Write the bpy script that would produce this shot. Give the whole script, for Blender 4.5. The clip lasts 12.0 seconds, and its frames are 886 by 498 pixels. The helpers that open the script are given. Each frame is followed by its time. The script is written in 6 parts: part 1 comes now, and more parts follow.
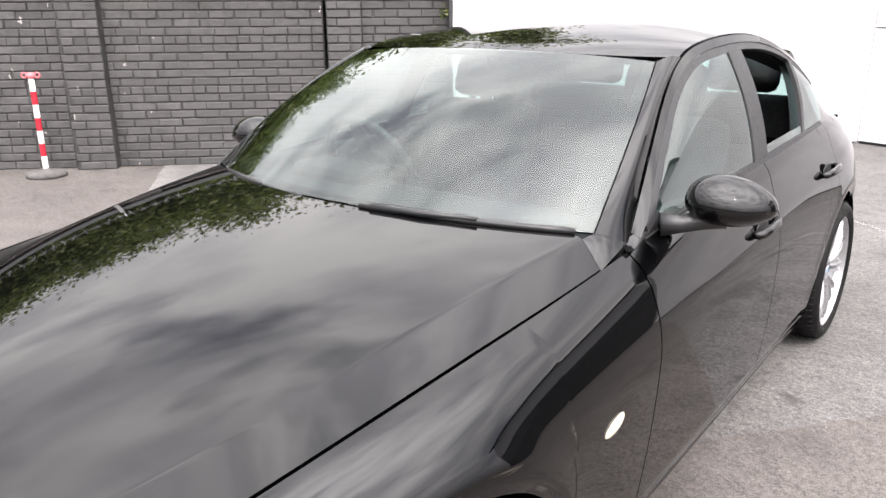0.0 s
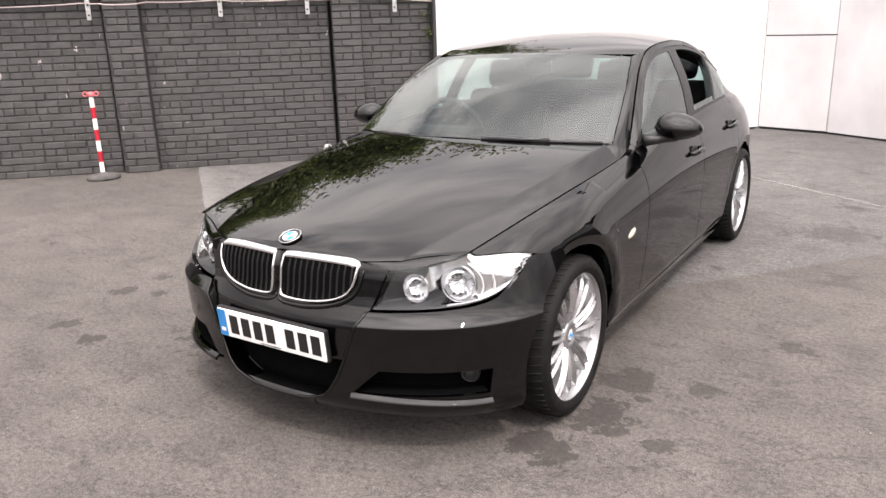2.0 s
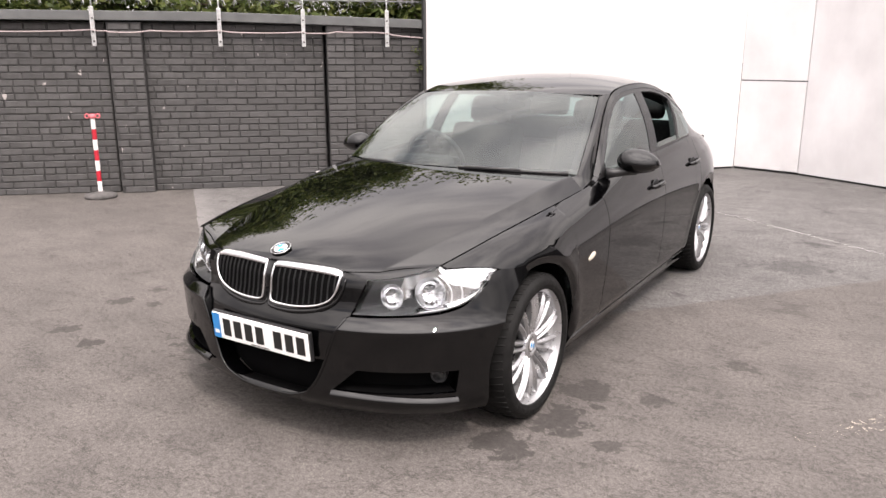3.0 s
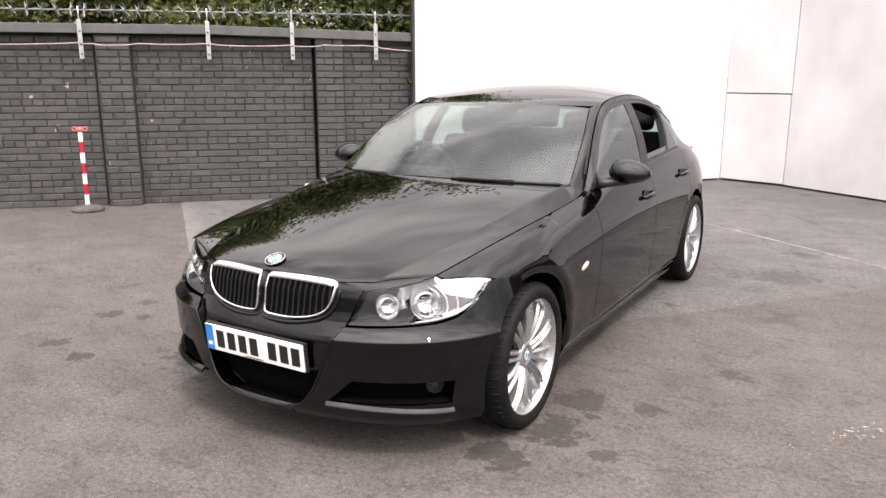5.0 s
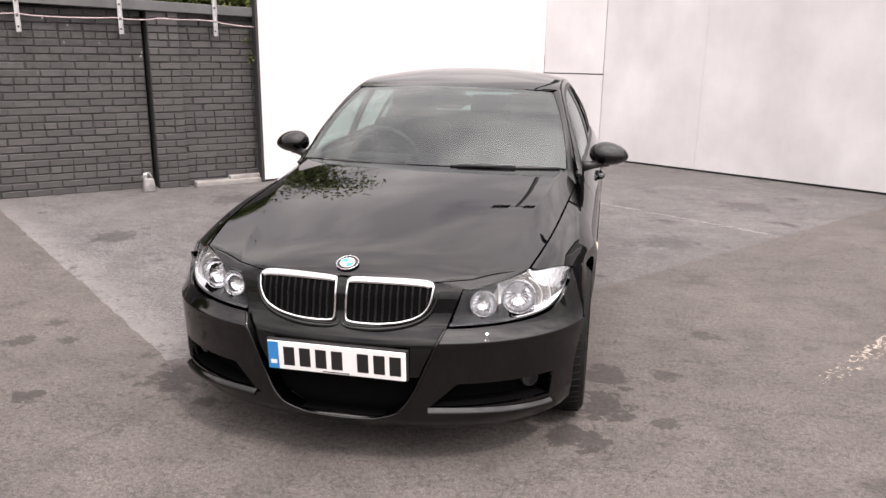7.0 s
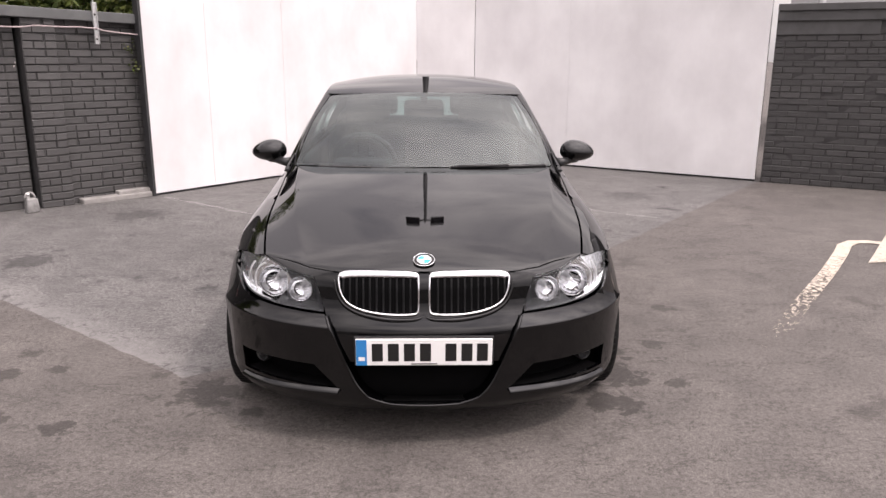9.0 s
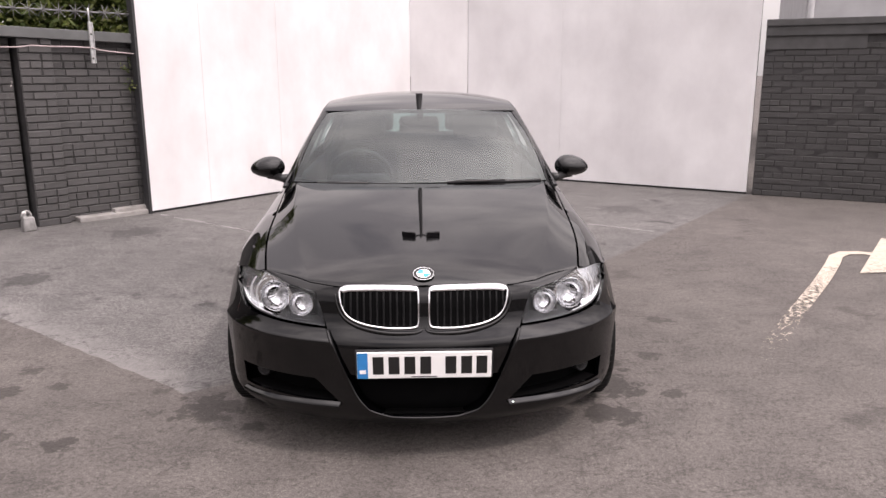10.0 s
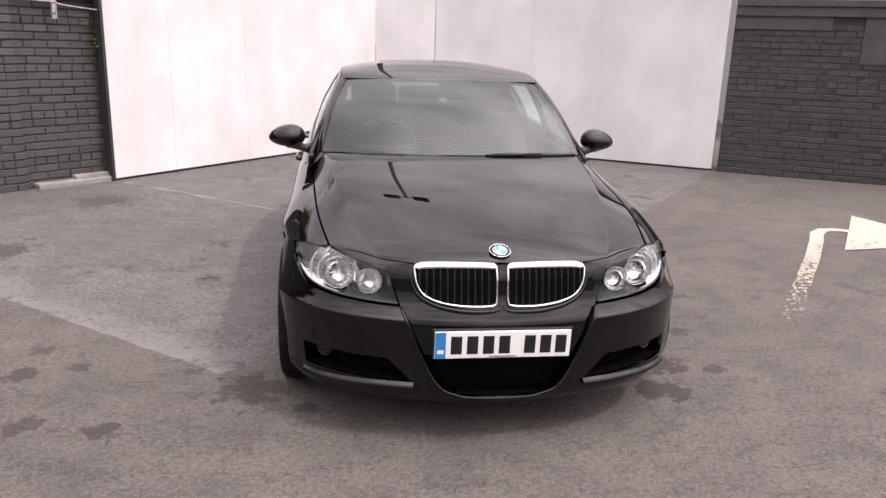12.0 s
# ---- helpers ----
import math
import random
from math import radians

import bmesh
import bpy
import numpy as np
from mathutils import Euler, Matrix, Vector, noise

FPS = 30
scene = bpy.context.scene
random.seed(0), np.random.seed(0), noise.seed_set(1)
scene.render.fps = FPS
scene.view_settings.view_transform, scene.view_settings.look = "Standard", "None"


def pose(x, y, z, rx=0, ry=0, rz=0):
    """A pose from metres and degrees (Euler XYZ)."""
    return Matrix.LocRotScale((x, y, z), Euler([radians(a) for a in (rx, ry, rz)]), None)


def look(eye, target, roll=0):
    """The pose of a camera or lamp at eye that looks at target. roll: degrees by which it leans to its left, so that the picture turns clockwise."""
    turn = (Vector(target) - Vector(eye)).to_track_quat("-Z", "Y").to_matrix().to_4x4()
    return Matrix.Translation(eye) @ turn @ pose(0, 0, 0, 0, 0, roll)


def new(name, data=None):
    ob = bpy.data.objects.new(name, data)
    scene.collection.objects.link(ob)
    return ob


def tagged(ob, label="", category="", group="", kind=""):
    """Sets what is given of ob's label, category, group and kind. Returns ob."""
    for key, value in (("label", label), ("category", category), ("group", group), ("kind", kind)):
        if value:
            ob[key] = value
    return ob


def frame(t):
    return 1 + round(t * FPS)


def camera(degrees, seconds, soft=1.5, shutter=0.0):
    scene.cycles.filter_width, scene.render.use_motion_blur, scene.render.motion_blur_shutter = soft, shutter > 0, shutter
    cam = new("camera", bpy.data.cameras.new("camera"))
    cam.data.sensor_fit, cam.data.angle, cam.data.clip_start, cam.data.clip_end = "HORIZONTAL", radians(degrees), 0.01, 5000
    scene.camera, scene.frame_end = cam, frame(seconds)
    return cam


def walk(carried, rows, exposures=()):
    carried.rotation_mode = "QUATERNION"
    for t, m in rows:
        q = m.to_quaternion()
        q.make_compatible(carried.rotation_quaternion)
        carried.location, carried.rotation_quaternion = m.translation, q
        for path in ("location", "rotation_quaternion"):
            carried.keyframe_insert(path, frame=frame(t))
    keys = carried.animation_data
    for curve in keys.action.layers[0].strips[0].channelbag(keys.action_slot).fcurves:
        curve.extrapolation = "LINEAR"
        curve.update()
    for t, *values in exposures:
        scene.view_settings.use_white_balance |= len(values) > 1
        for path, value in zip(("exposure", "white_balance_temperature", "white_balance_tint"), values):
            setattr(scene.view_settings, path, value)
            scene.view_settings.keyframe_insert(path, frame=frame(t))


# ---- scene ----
cam = camera(60.7, 12.0)
PATH = [
    (0, (1.472, -0.797, 1.433), (0.284, 0.693, 0.826), -0.3),
    (0.5, (1.565, -1.31, 1.452), (0.459, 0.244, 0.85), 0.2),
    (1, (1.676, -1.797, 1.459), (0.605, -0.214, 0.87), -1.1),
    (1.5, (1.825, -2.184, 1.456), (0.729, -0.612, 0.884), -2.0),
    (2, (1.9, -2.505, 1.461), (0.849, -0.9, 0.896), -1.8),
    (2.5, (2.041, -2.677, 1.497), (0.998, -1.057, 0.96), -1.1),
    (3, (2.12, -2.741, 1.483), (1.082, -1.101, 0.998), -0.0),
    (3.5, (2.122, -2.748, 1.482), (1.093, -1.094, 1.029), 0.5),
    (5.3, (2.074, -2.767, 1.461), (1.071, -1.096, 1.01), -0.3),
    (5.5, (1.978, -2.777, 1.448), (1.016, -1.092, 0.963), 0.1),
    (6, (1.683, -2.867, 1.474), (0.896, -1.106, 0.943), 1.5),
    (6.5, (1.315, -2.946, 1.47), (0.687, -1.137, 0.894), 0.1),
    (7, (0.905, -3.135, 1.506), (0.495, -1.244, 1.0), 0.8),
    (7.2, (0.766, -3.227, 1.532), (0.431, -1.314, 1.054), -0.3),
    (8.8, (0.024, -3.413, 1.524), (0.053, -1.475, 1.031), 0.5),
    (9, (0.0, -3.447, 1.516), (0.05, -1.509, 1.025), 0.3),
    (9.5, (-0.015, -3.488, 1.529), (0.053, -1.546, 1.057), 0.2),
    (10, (-0.022, -3.494, 1.523), (0.045, -1.547, 1.071), -0.1),
    (10.5, (-0.042, -3.485, 1.524), (0.015, -1.536, 1.076), 0.2),
    (11, (-0.104, -3.457, 1.52), (0.0, -1.51, 1.074), 1.4),
    (11.5, (-0.273, -3.389, 1.487), (-0.096, -1.45, 1.032), 1.8),
    (12, (-0.593, -3.347, 1.51), (-0.333, -1.435, 0.987), 1.8),
]
EXPOSURES = [(0, 0.74, 6600, 13), (0.5, 0.62, 6650, 13), (1, 0.34, 6750, 14), (2.5, 0.13, 6900, 16), (6, 0.03, 6900, 17), (9, -0.26, 6850, 20), (12, -0.32, 6850, 21)]
walk(cam, [(t, look(eye, target, roll)) for t, eye, target, roll in PATH], EXPOSURES)

# ---- light ----
SUN_DIR = Vector((0.46, -0.34, 0.84)).normalized()
world = bpy.data.worlds.new("sky")
scene.world = world
world.use_nodes = True
wn, wl = world.node_tree.nodes, world.node_tree.links
wn.clear()
w_out = wn.new("ShaderNodeOutputWorld")
w_bg = wn.new("ShaderNodeBackground")
w_sky = wn.new("ShaderNodeTexSky")
w_sky.sky_type, w_sky.sun_disc = "NISHITA", False
w_sky.sun_elevation = math.asin(SUN_DIR.z)
w_sky.sun_rotation = math.atan2(SUN_DIR.x, SUN_DIR.y)
w_sky.dust_density, w_sky.air_density = 2.0, 1.0
w_co = wn.new("ShaderNodeTexCoord")
w_map = wn.new("ShaderNodeMapping")
w_map.inputs["Scale"].default_value = (1.0, 1.0, 2.6)
w_no = wn.new("ShaderNodeTexNoise")
w_no.inputs["Scale"].default_value, w_no.inputs["Detail"].default_value = 2.4, 5.0
w_no.inputs["Roughness"].default_value, w_no.inputs["Distortion"].default_value = 0.5, 0.25
w_ramp = wn.new("ShaderNodeValToRGB")
w_ramp.color_ramp.elements[0].position, w_ramp.color_ramp.elements[1].position = 0.19, 0.42
w_shade = wn.new("ShaderNodeTexNoise")
w_shade.inputs["Scale"].default_value, w_shade.inputs["Detail"].default_value = 3.2, 4.0
w_cloud = wn.new("ShaderNodeValToRGB")
w_cloud.color_ramp.elements[0].position, w_cloud.color_ramp.elements[0].color = 0.36, (11.4, 11.4, 12.0, 1)
w_cloud.color_ramp.elements[1].position, w_cloud.color_ramp.elements[1].color = 0.66, (20.0, 19.8, 19.7, 1)
w_mix = wn.new("ShaderNodeMix")
w_mix.data_type = "RGBA"
wl.new(w_co.outputs["Generated"], w_map.inputs["Vector"])
wl.new(w_map.outputs["Vector"], w_no.inputs["Vector"])
wl.new(w_map.outputs["Vector"], w_shade.inputs["Vector"])
wl.new(w_no.outputs["Fac"], w_ramp.inputs["Fac"])
wl.new(w_shade.outputs["Fac"], w_cloud.inputs["Fac"])
wl.new(w_ramp.outputs["Color"], w_mix.inputs["Factor"])
wl.new(w_sky.outputs["Color"], w_mix.inputs["A"])
# an overcast sky is brightest overhead
w_sep, w_lift, w_dim = wn.new("ShaderNodeSeparateXYZ"), wn.new("ShaderNodeMath"), wn.new("ShaderNodeVectorMath")
w_lift.operation, w_lift.inputs[1].default_value, w_lift.inputs[2].default_value = "MULTIPLY_ADD", 1.13, 0.36
w_dim.operation = "SCALE"
wl.new(w_co.outputs["Generated"], w_sep.inputs["Vector"])
wl.new(w_sep.outputs["Z"], w_lift.inputs[0])
# and thin cloud glows round the sun
w_dot, w_glow, w_gain = wn.new("ShaderNodeVectorMath"), wn.new("ShaderNodeMapRange"), wn.new("ShaderNodeMath")
w_dot.operation, w_gain.operation = "DOT_PRODUCT", "MULTIPLY"
w_dot.inputs[1].default_value = SUN_DIR.normalized()
w_glow.interpolation_type = "SMOOTHSTEP"
for key, val in (("From Min", 0.35), ("From Max", 1.0), ("To Min", 0.95), ("To Max", 2.0)):
    w_glow.inputs[key].default_value = val
wl.new(w_co.outputs["Generated"], w_dot.inputs[0])
wl.new(w_dot.outputs["Value"], w_glow.inputs["Value"])
wl.new(w_glow.outputs["Result"], w_gain.inputs[0])
wl.new(w_lift.outputs["Value"], w_gain.inputs[1])
wl.new(w_cloud.outputs["Color"], w_dim.inputs[0])
wl.new(w_gain.outputs["Value"], w_dim.inputs["Scale"])
wl.new(w_dim.outputs["Vector"], w_mix.inputs["B"])
wl.new(w_mix.outputs["Result"], w_bg.inputs["Color"])
w_bg.inputs["Strength"].default_value = 0.120
wl.new(w_bg.outputs["Background"], w_out.inputs["Surface"])

sun_data = bpy.data.lights.new("sun", "SUN")
sun_data.energy, sun_data.angle, sun_data.color = 2.2, radians(0.9), (1.0, 0.96, 0.9)
sun = new("sun", sun_data)
sun.matrix_world = look(SUN_DIR * 30, (0, 0, 0))


# ---- materials ----
class Nodes:
    """A small helper round one node material."""

    def __init__(self, name):
        self.mat = bpy.data.materials.new(name)
        self.mat.use_nodes = True
        self.n, self.l = self.mat.node_tree.nodes, self.mat.node_tree.links
        self.bsdf = self.n["Principled BSDF"]
        self.out = self.n["Material Output"]
        self.coord = self.n.new("ShaderNodeTexCoord")

    def noise(self, scale, detail=4.0, rough=0.55, stretch=(1, 1, 1), offset=(0, 0, 0)):
        m, t = self.n.new("ShaderNodeMapping"), self.n.new("ShaderNodeTexNoise")
        m.inputs["Scale"].default_value, m.inputs["Location"].default_value = stretch, offset
        t.inputs["Scale"].default_value, t.inputs["Detail"].default_value, t.inputs["Roughness"].default_value = scale, detail, rough
        self.l.new(self.coord.outputs["Object"], m.inputs["Vector"])
        self.l.new(m.outputs["Vector"], t.inputs["Vector"])
        return t.outputs["Fac"]

    def ramp(self, fac, *stops):
        r = self.n.new("ShaderNodeValToRGB")
        els = r.color_ramp.elements
        while len(els) < len(stops):
            els.new(0.5)
        for e, (p, c) in zip(els, stops):
            e.position = p
            e.color = (c, c, c, 1) if isinstance(c, (int, float)) else (*c, 1)
        self.l.new(fac, r.inputs["Fac"])
        return r.outputs["Color"]

    def mix(self, fac, a, b, blend="MIX"):
        m = self.n.new("ShaderNodeMix")
        m.data_type, m.blend_type = "RGBA", blend
        for key, v in (("Factor", fac), ("A", a), ("B", b)):
            if isinstance(v, (int, float)):
                m.inputs[key].default_value = v if key == "Factor" else (v, v, v, 1)
            elif isinstance(v, tuple):
                m.inputs[key].default_value = (*v, 1)
            else:
                self.l.new(v, m.inputs[key])
        return m.outputs["Result"]

    def random(self):
        return self.n.new("ShaderNodeObjectInfo").outputs["Random"]

    def island(self):
        return self.n.new("ShaderNodeNewGeometry").outputs["Random Per Island"]

    def set(self, **inputs):
        for key, v in inputs.items():
            socket = self.bsdf.inputs[key.replace("_", " ")]
            if isinstance(v, (int, float)):
                socket.default_value = v
            elif isinstance(v, tuple):
                socket.default_value = (*v, 1)
            else:
                self.l.new(v, socket)
        return self

    def bump(self, height, strength=0.3, distance=0.01):
        b = self.n.new("ShaderNodeBump")
        b.inputs["Strength"].default_value, b.inputs["Distance"].default_value = strength, distance
        self.l.new(height, b.inputs["Height"])
        self.l.new(b.outputs["Normal"], self.bsdf.inputs["Normal"])
        return self


def plain(name, colour, rough=0.5, metal=0.0, vary=0.12, scale=14.0, bump=0.0, **more):
    k = Nodes(name)
    c0 = tuple(v * (1 - vary) for v in colour)
    c1 = tuple(min(1, v * (1 + vary)) for v in colour)
    k.set(Base_Color=k.ramp(k.noise(scale), (0.3, c0), (0.7, c1)), Metallic=metal, **more)
    k.set(Roughness=k.ramp(k.noise(scale * 2.3), (0.3, max(0, rough * 0.85)), (0.7, min(1, rough * 1.15))))
    if bump:
        k.bump(k.noise(scale * 9), bump, 0.004)
    return k.mat


def make_ground(name, tone, tint, stain_amount, pale_edge=False):
    k = Nodes(name)
    grain = k.noise(170, 4, 0.75)
    stones = k.noise(48, 6, 0.75)
    patch = k.noise(0.55, 5, 0.6)
    mid = k.noise(3.1, 6, 0.62)
    stain = k.ramp(k.noise(2.0, 9, 0.68, offset=(4.3, 1.1, 0)), (0.60, 0.0), (0.65, 1.0))
    spots = k.ramp(k.noise(5.5, 8, 0.66, offset=(1.7, 6.0, 0)), (0.605, 0.0), (0.645, 1.0))
    cracks = k.ramp(k.noise(1.3, 7, 0.72, stretch=(1, 2.4, 1), offset=(9, 2, 0)), (0.492, 0.0), (0.5, 1.0), (0.508, 0.0))
    base = k.ramp(patch, (0.3, tuple(v * tone * 0.86 for v in tint)), (0.7, tuple(v * tone * 1.12 for v in tint)))
    base = k.mix(0.9, base, k.ramp(mid, (0.3, 0.74), (0.5, 1.0), (0.7, 1.2)), "MULTIPLY")
    base = k.mix(0.8, base, k.ramp(stones, (0.36, 0.58), (0.64, 1.42)), "MULTIPLY")
    base = k.mix(0.8, base, k.ramp(grain, (0.36, 0.38), (0.64, 1.62)), "MULTIPLY")
    if pale_edge:
        # worn paler along the straight edge from (-5.35, 3.35) to (-1.17, 0.0)
        away = k.n.new("ShaderNodeVectorMath")
        away.operation, away.inputs[1].default_value = "DOT_PRODUCT", (0.625, 0.780, 0.0)
        k.l.new(k.coord.outputs["Object"], away.inputs[0])
        sub = k.n.new("ShaderNodeMath")
        sub.operation, sub.inputs[1].default_value = "ADD", 0.731
        k.l.new(away.outputs["Value"], sub.inputs[0])
        band = k.ramp(sub.outputs["Value"], (0.0, 0.75), (0.07, 0.55), (0.26, 0.0))
        band = k.mix(1.0, band, k.ramp(k.noise(6, 6, 0.65, offset=(2, 5, 0)), (0.3, 0.45), (0.6, 1.0)), "MULTIPLY")
        base = k.mix(band, base, tuple(v * tone * 1.75 for v in tint))
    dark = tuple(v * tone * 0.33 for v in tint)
    m1 = k.mix(stain_amount, 0.0, stain)
    base = k.mix(m1, base, dark)
    base = k.mix(k.mix(stain_amount * 0.7, 0.0, spots), base, dark)
    base = k.mix(k.mix(0.85, 0.0, cracks), base, dark)
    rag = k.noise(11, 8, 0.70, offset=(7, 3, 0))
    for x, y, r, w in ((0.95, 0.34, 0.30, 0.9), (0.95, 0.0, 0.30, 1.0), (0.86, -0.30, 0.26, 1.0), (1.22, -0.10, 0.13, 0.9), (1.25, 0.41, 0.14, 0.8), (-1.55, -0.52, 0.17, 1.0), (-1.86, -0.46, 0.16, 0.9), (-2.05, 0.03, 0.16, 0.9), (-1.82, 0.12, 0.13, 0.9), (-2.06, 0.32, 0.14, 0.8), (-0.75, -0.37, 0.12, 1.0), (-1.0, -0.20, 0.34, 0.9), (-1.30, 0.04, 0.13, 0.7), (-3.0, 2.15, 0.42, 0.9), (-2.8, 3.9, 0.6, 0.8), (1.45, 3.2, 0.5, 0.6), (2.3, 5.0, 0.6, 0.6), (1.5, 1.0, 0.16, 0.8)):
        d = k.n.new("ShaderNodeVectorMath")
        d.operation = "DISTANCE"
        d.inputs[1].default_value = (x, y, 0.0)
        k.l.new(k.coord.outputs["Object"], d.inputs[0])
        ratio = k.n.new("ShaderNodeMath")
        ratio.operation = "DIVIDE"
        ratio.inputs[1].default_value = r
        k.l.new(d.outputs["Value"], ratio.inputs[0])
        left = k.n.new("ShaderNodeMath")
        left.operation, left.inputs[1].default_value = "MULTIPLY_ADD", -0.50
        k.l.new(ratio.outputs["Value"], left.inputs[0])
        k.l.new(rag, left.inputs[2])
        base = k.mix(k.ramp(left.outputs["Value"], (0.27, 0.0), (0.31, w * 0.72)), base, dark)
    k.set(Base_Color=base, Roughness=k.ramp(mid, (0.3, 0.78), (0.7, 0.95)), Specular_IOR_Level=0.25)
    k.bump(k.mix(0.5, stones, grain), 0.8, 0.006)
    return k.mat


M = {}
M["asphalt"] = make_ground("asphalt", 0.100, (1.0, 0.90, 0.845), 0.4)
M["slab"] = make_ground("slab", 0.113, (1.0, 0.95, 0.93), 0.65, True)


def make_brick(name, value, source):
    k = Nodes(name)
    rnd = k.random() if source == "object" else k.island()
    tone = k.ramp(rnd, (0.0, value * 0.84), (0.6, value), (0.95, value * 1.1), (1.0, value * 1.22))
    tone = k.mix(0.5, tone, k.ramp(k.noise(9, 6, 0.65), (0.3, 0.5), (0.7, 1.6)), "MULTIPLY")
    chips = k.ramp(k.noise(7.0, 5, 0.7, stretch=(1.6, 1.6, 1), offset=(3, 1, 7)), (0.675, 0.0), (0.685, 1.0))
    tone = k.mix(chips, tone, (0.42, 0.40, 0.39))
    k.set(Base_Color=k.mix(1.0, tone, (1.0, 0.96, 0.955), "MULTIPLY"), Roughness=k.ramp(k.noise(16), (0.3, 0.5), (0.7, 0.72)))
    k.bump(k.mix(0.5, k.noise(70, 5, 0.7), k.noise(14, 5, 0.65)), 0.7, 0.014)
    return k.mat


M["brick"] = make_brick("painted_brick", 0.062, "object")
M["brick_rest"] = make_brick("painted_brick_far", 0.062, "island")
M["brick_old"] = make_brick("painted_brick_old", 0.042, "object")
M["mortar"] = plain("painted_mortar", (0.036, 0.035, 0.035), 0.85, vary=0.3, scale=8, bump=0.6)
M["mortar_old"] = plain("painted_mortar_old", (0.030, 0.029, 0.029), 0.8, vary=0.35, scale=6, bump=0.6)
M["coping"] = plain("painted_coping", (0.10, 0.103, 0.103), 0.6, vary=0.2, scale=5, bump=0.3)
M["coping_dark"] = plain("painted_dark_coping", (0.06, 0.059, 0.059), 0.6, vary=0.25, scale=5, bump=0.3)


def make_board():
    k = Nodes("white_board")
    # broad soft grey variation over the white
    big = k.ramp(k.noise(1.3, 5, 0.55, stretch=(1, 1, 0.8)), (0.3, (0.60, 0.585, 0.59)), (0.7, (0.76, 0.75, 0.755)))
    runs = k.ramp(k.noise(2.2, 5, 0.6, stretch=(1.5, 1.5, 0.14)), (0.3, 0.96), (0.7, 1.03))
    k.set(Base_Color=k.mix(0.7, big, runs, "MULTIPLY"), Roughness=k.ramp(k.noise(3), (0.3, 0.42), (0.7, 0.6)))
    k.bump(k.noise(1.6, 3, 0.5), 0.25, 0.03)
    return k.mat


M["board"] = make_board()
M["board_edge"] = plain("dark_board_edge", (0.03, 0.03, 0.032), 0.6)
M["galv"] = plain("galvanised_steel", (0.62, 0.62, 0.62), 0.45, 0.75, vary=0.15, scale=30)
M["galv_dark"] = plain("weathered_steel", (0.26, 0.26, 0.26), 0.5, 0.6, vary=0.2, scale=30)
M["cable"] = plain("pink_grey_cable", (0.42, 0.34, 0.34), 0.6)
M["red"] = plain("red_paint", (0.44, 0.014, 0.03), 0.45)
M["white"] = plain("white_paint", (0.78, 0.76, 0.75), 0.5, vary=0.08)
M["pink"] = plain("faded_red_plastic", (0.65, 0.14, 0.16), 0.5)
M["rubber_grey"] = plain("grey_rubber", (0.085, 0.08, 0.078), 0.85, vary=0.3)
M["concrete"] = plain("rough_concrete", (0.23, 0.22, 0.21), 0.9, vary=0.3, scale=7, bump=0.7)
M["jug"] = plain("dirty_plastic", (0.24, 0.235, 0.23), 0.55, vary=0.25, scale=20)
M["render_wall"] = plain("grey_rendered_wall", (0.36, 0.36, 0.37), 0.85, vary=0.1, scale=2.5, bump=0.3)
M["pipe"] = plain("grey_pipe", (0.5, 0.5, 0.51), 0.5)
# tone of the added, unseen walls, set for what the car paint mirrors
M["unseen_wall"] = plain("grey_unseen_wall", (0.30, 0.29, 0.285), 0.85, vary=0.35, scale=1.6, bump=0.5)
M["lamp_metal"] = plain("dark_lamp_metal", (0.05, 0.05, 0.052), 0.5, 0.5)


def make_worn_paint():
    k = Nodes("worn_road_paint")
    geo, sep, fade = k.n.new("ShaderNodeNewGeometry"), k.n.new("ShaderNodeSeparateXYZ"), k.n.new("ShaderNodeMath")
    k.l.new(geo.outputs["Position"], sep.inputs["Vector"])
    fade.operation, fade.inputs[1].default_value, fade.inputs[2].default_value = "MULTIPLY_ADD", 0.115, -0.215
    k.l.new(sep.outputs["Y"], fade.inputs[0])
    total = k.n.new("ShaderNodeMath")
    k.l.new(k.noise(30, 6, 0.75), total.inputs[0])
    k.l.new(fade.outputs["Value"], total.inputs[1])
    keep = k.ramp(total.outputs["Value"], (0.42, 0.0), (0.49, 1.0))
    k.set(Base_Color=k.ramp(k.noise(20), (0.3, (0.36, 0.31, 0.255)), (0.7, (0.49, 0.43, 0.365))), Roughness=0.75)
    see = k.n.new("ShaderNodeBsdfTransparent")
    mx = k.n.new("ShaderNodeMixShader")
    k.l.new(keep, mx.inputs["Fac"])
    k.l.new(see.outputs["BSDF"], mx.inputs[1])
    k.l.new(k.bsdf.outputs["BSDF"], mx.inputs[2])
    k.l.new(mx.outputs["Shader"], k.out.inputs["Surface"])
    return k.mat


M["road_paint"] = make_worn_paint()


def make_leaf():
    k = Nodes("leaves")
    c = k.ramp(k.island(), (0.0, (0.036, 0.056, 0.013)), (0.5, (0.095, 0.130, 0.030)), (1.0, (0.20, 0.22, 0.07)))
    k.set(Base_Color=c, Roughness=0.5, Transmission_Weight=0.0)
    tr = k.n.new("ShaderNodeBsdfTranslucent")
    k.l.new(c, tr.inputs["Color"])
    mx = k.n.new("ShaderNodeMixShader")
    mx.inputs["Fac"].default_value = 0.42
    k.l.new(k.bsdf.outputs["BSDF"], mx.inputs[1])
    k.l.new(tr.outputs["BSDF"], mx.inputs[2])
    k.l.new(mx.outputs["Shader"], k.out.inputs["Surface"])
    return k.mat


M["leaf"] = make_leaf()
M["bark"] = plain("bark", (0.10, 0.075, 0.055), 0.9, vary=0.35, scale=12, bump=0.8)


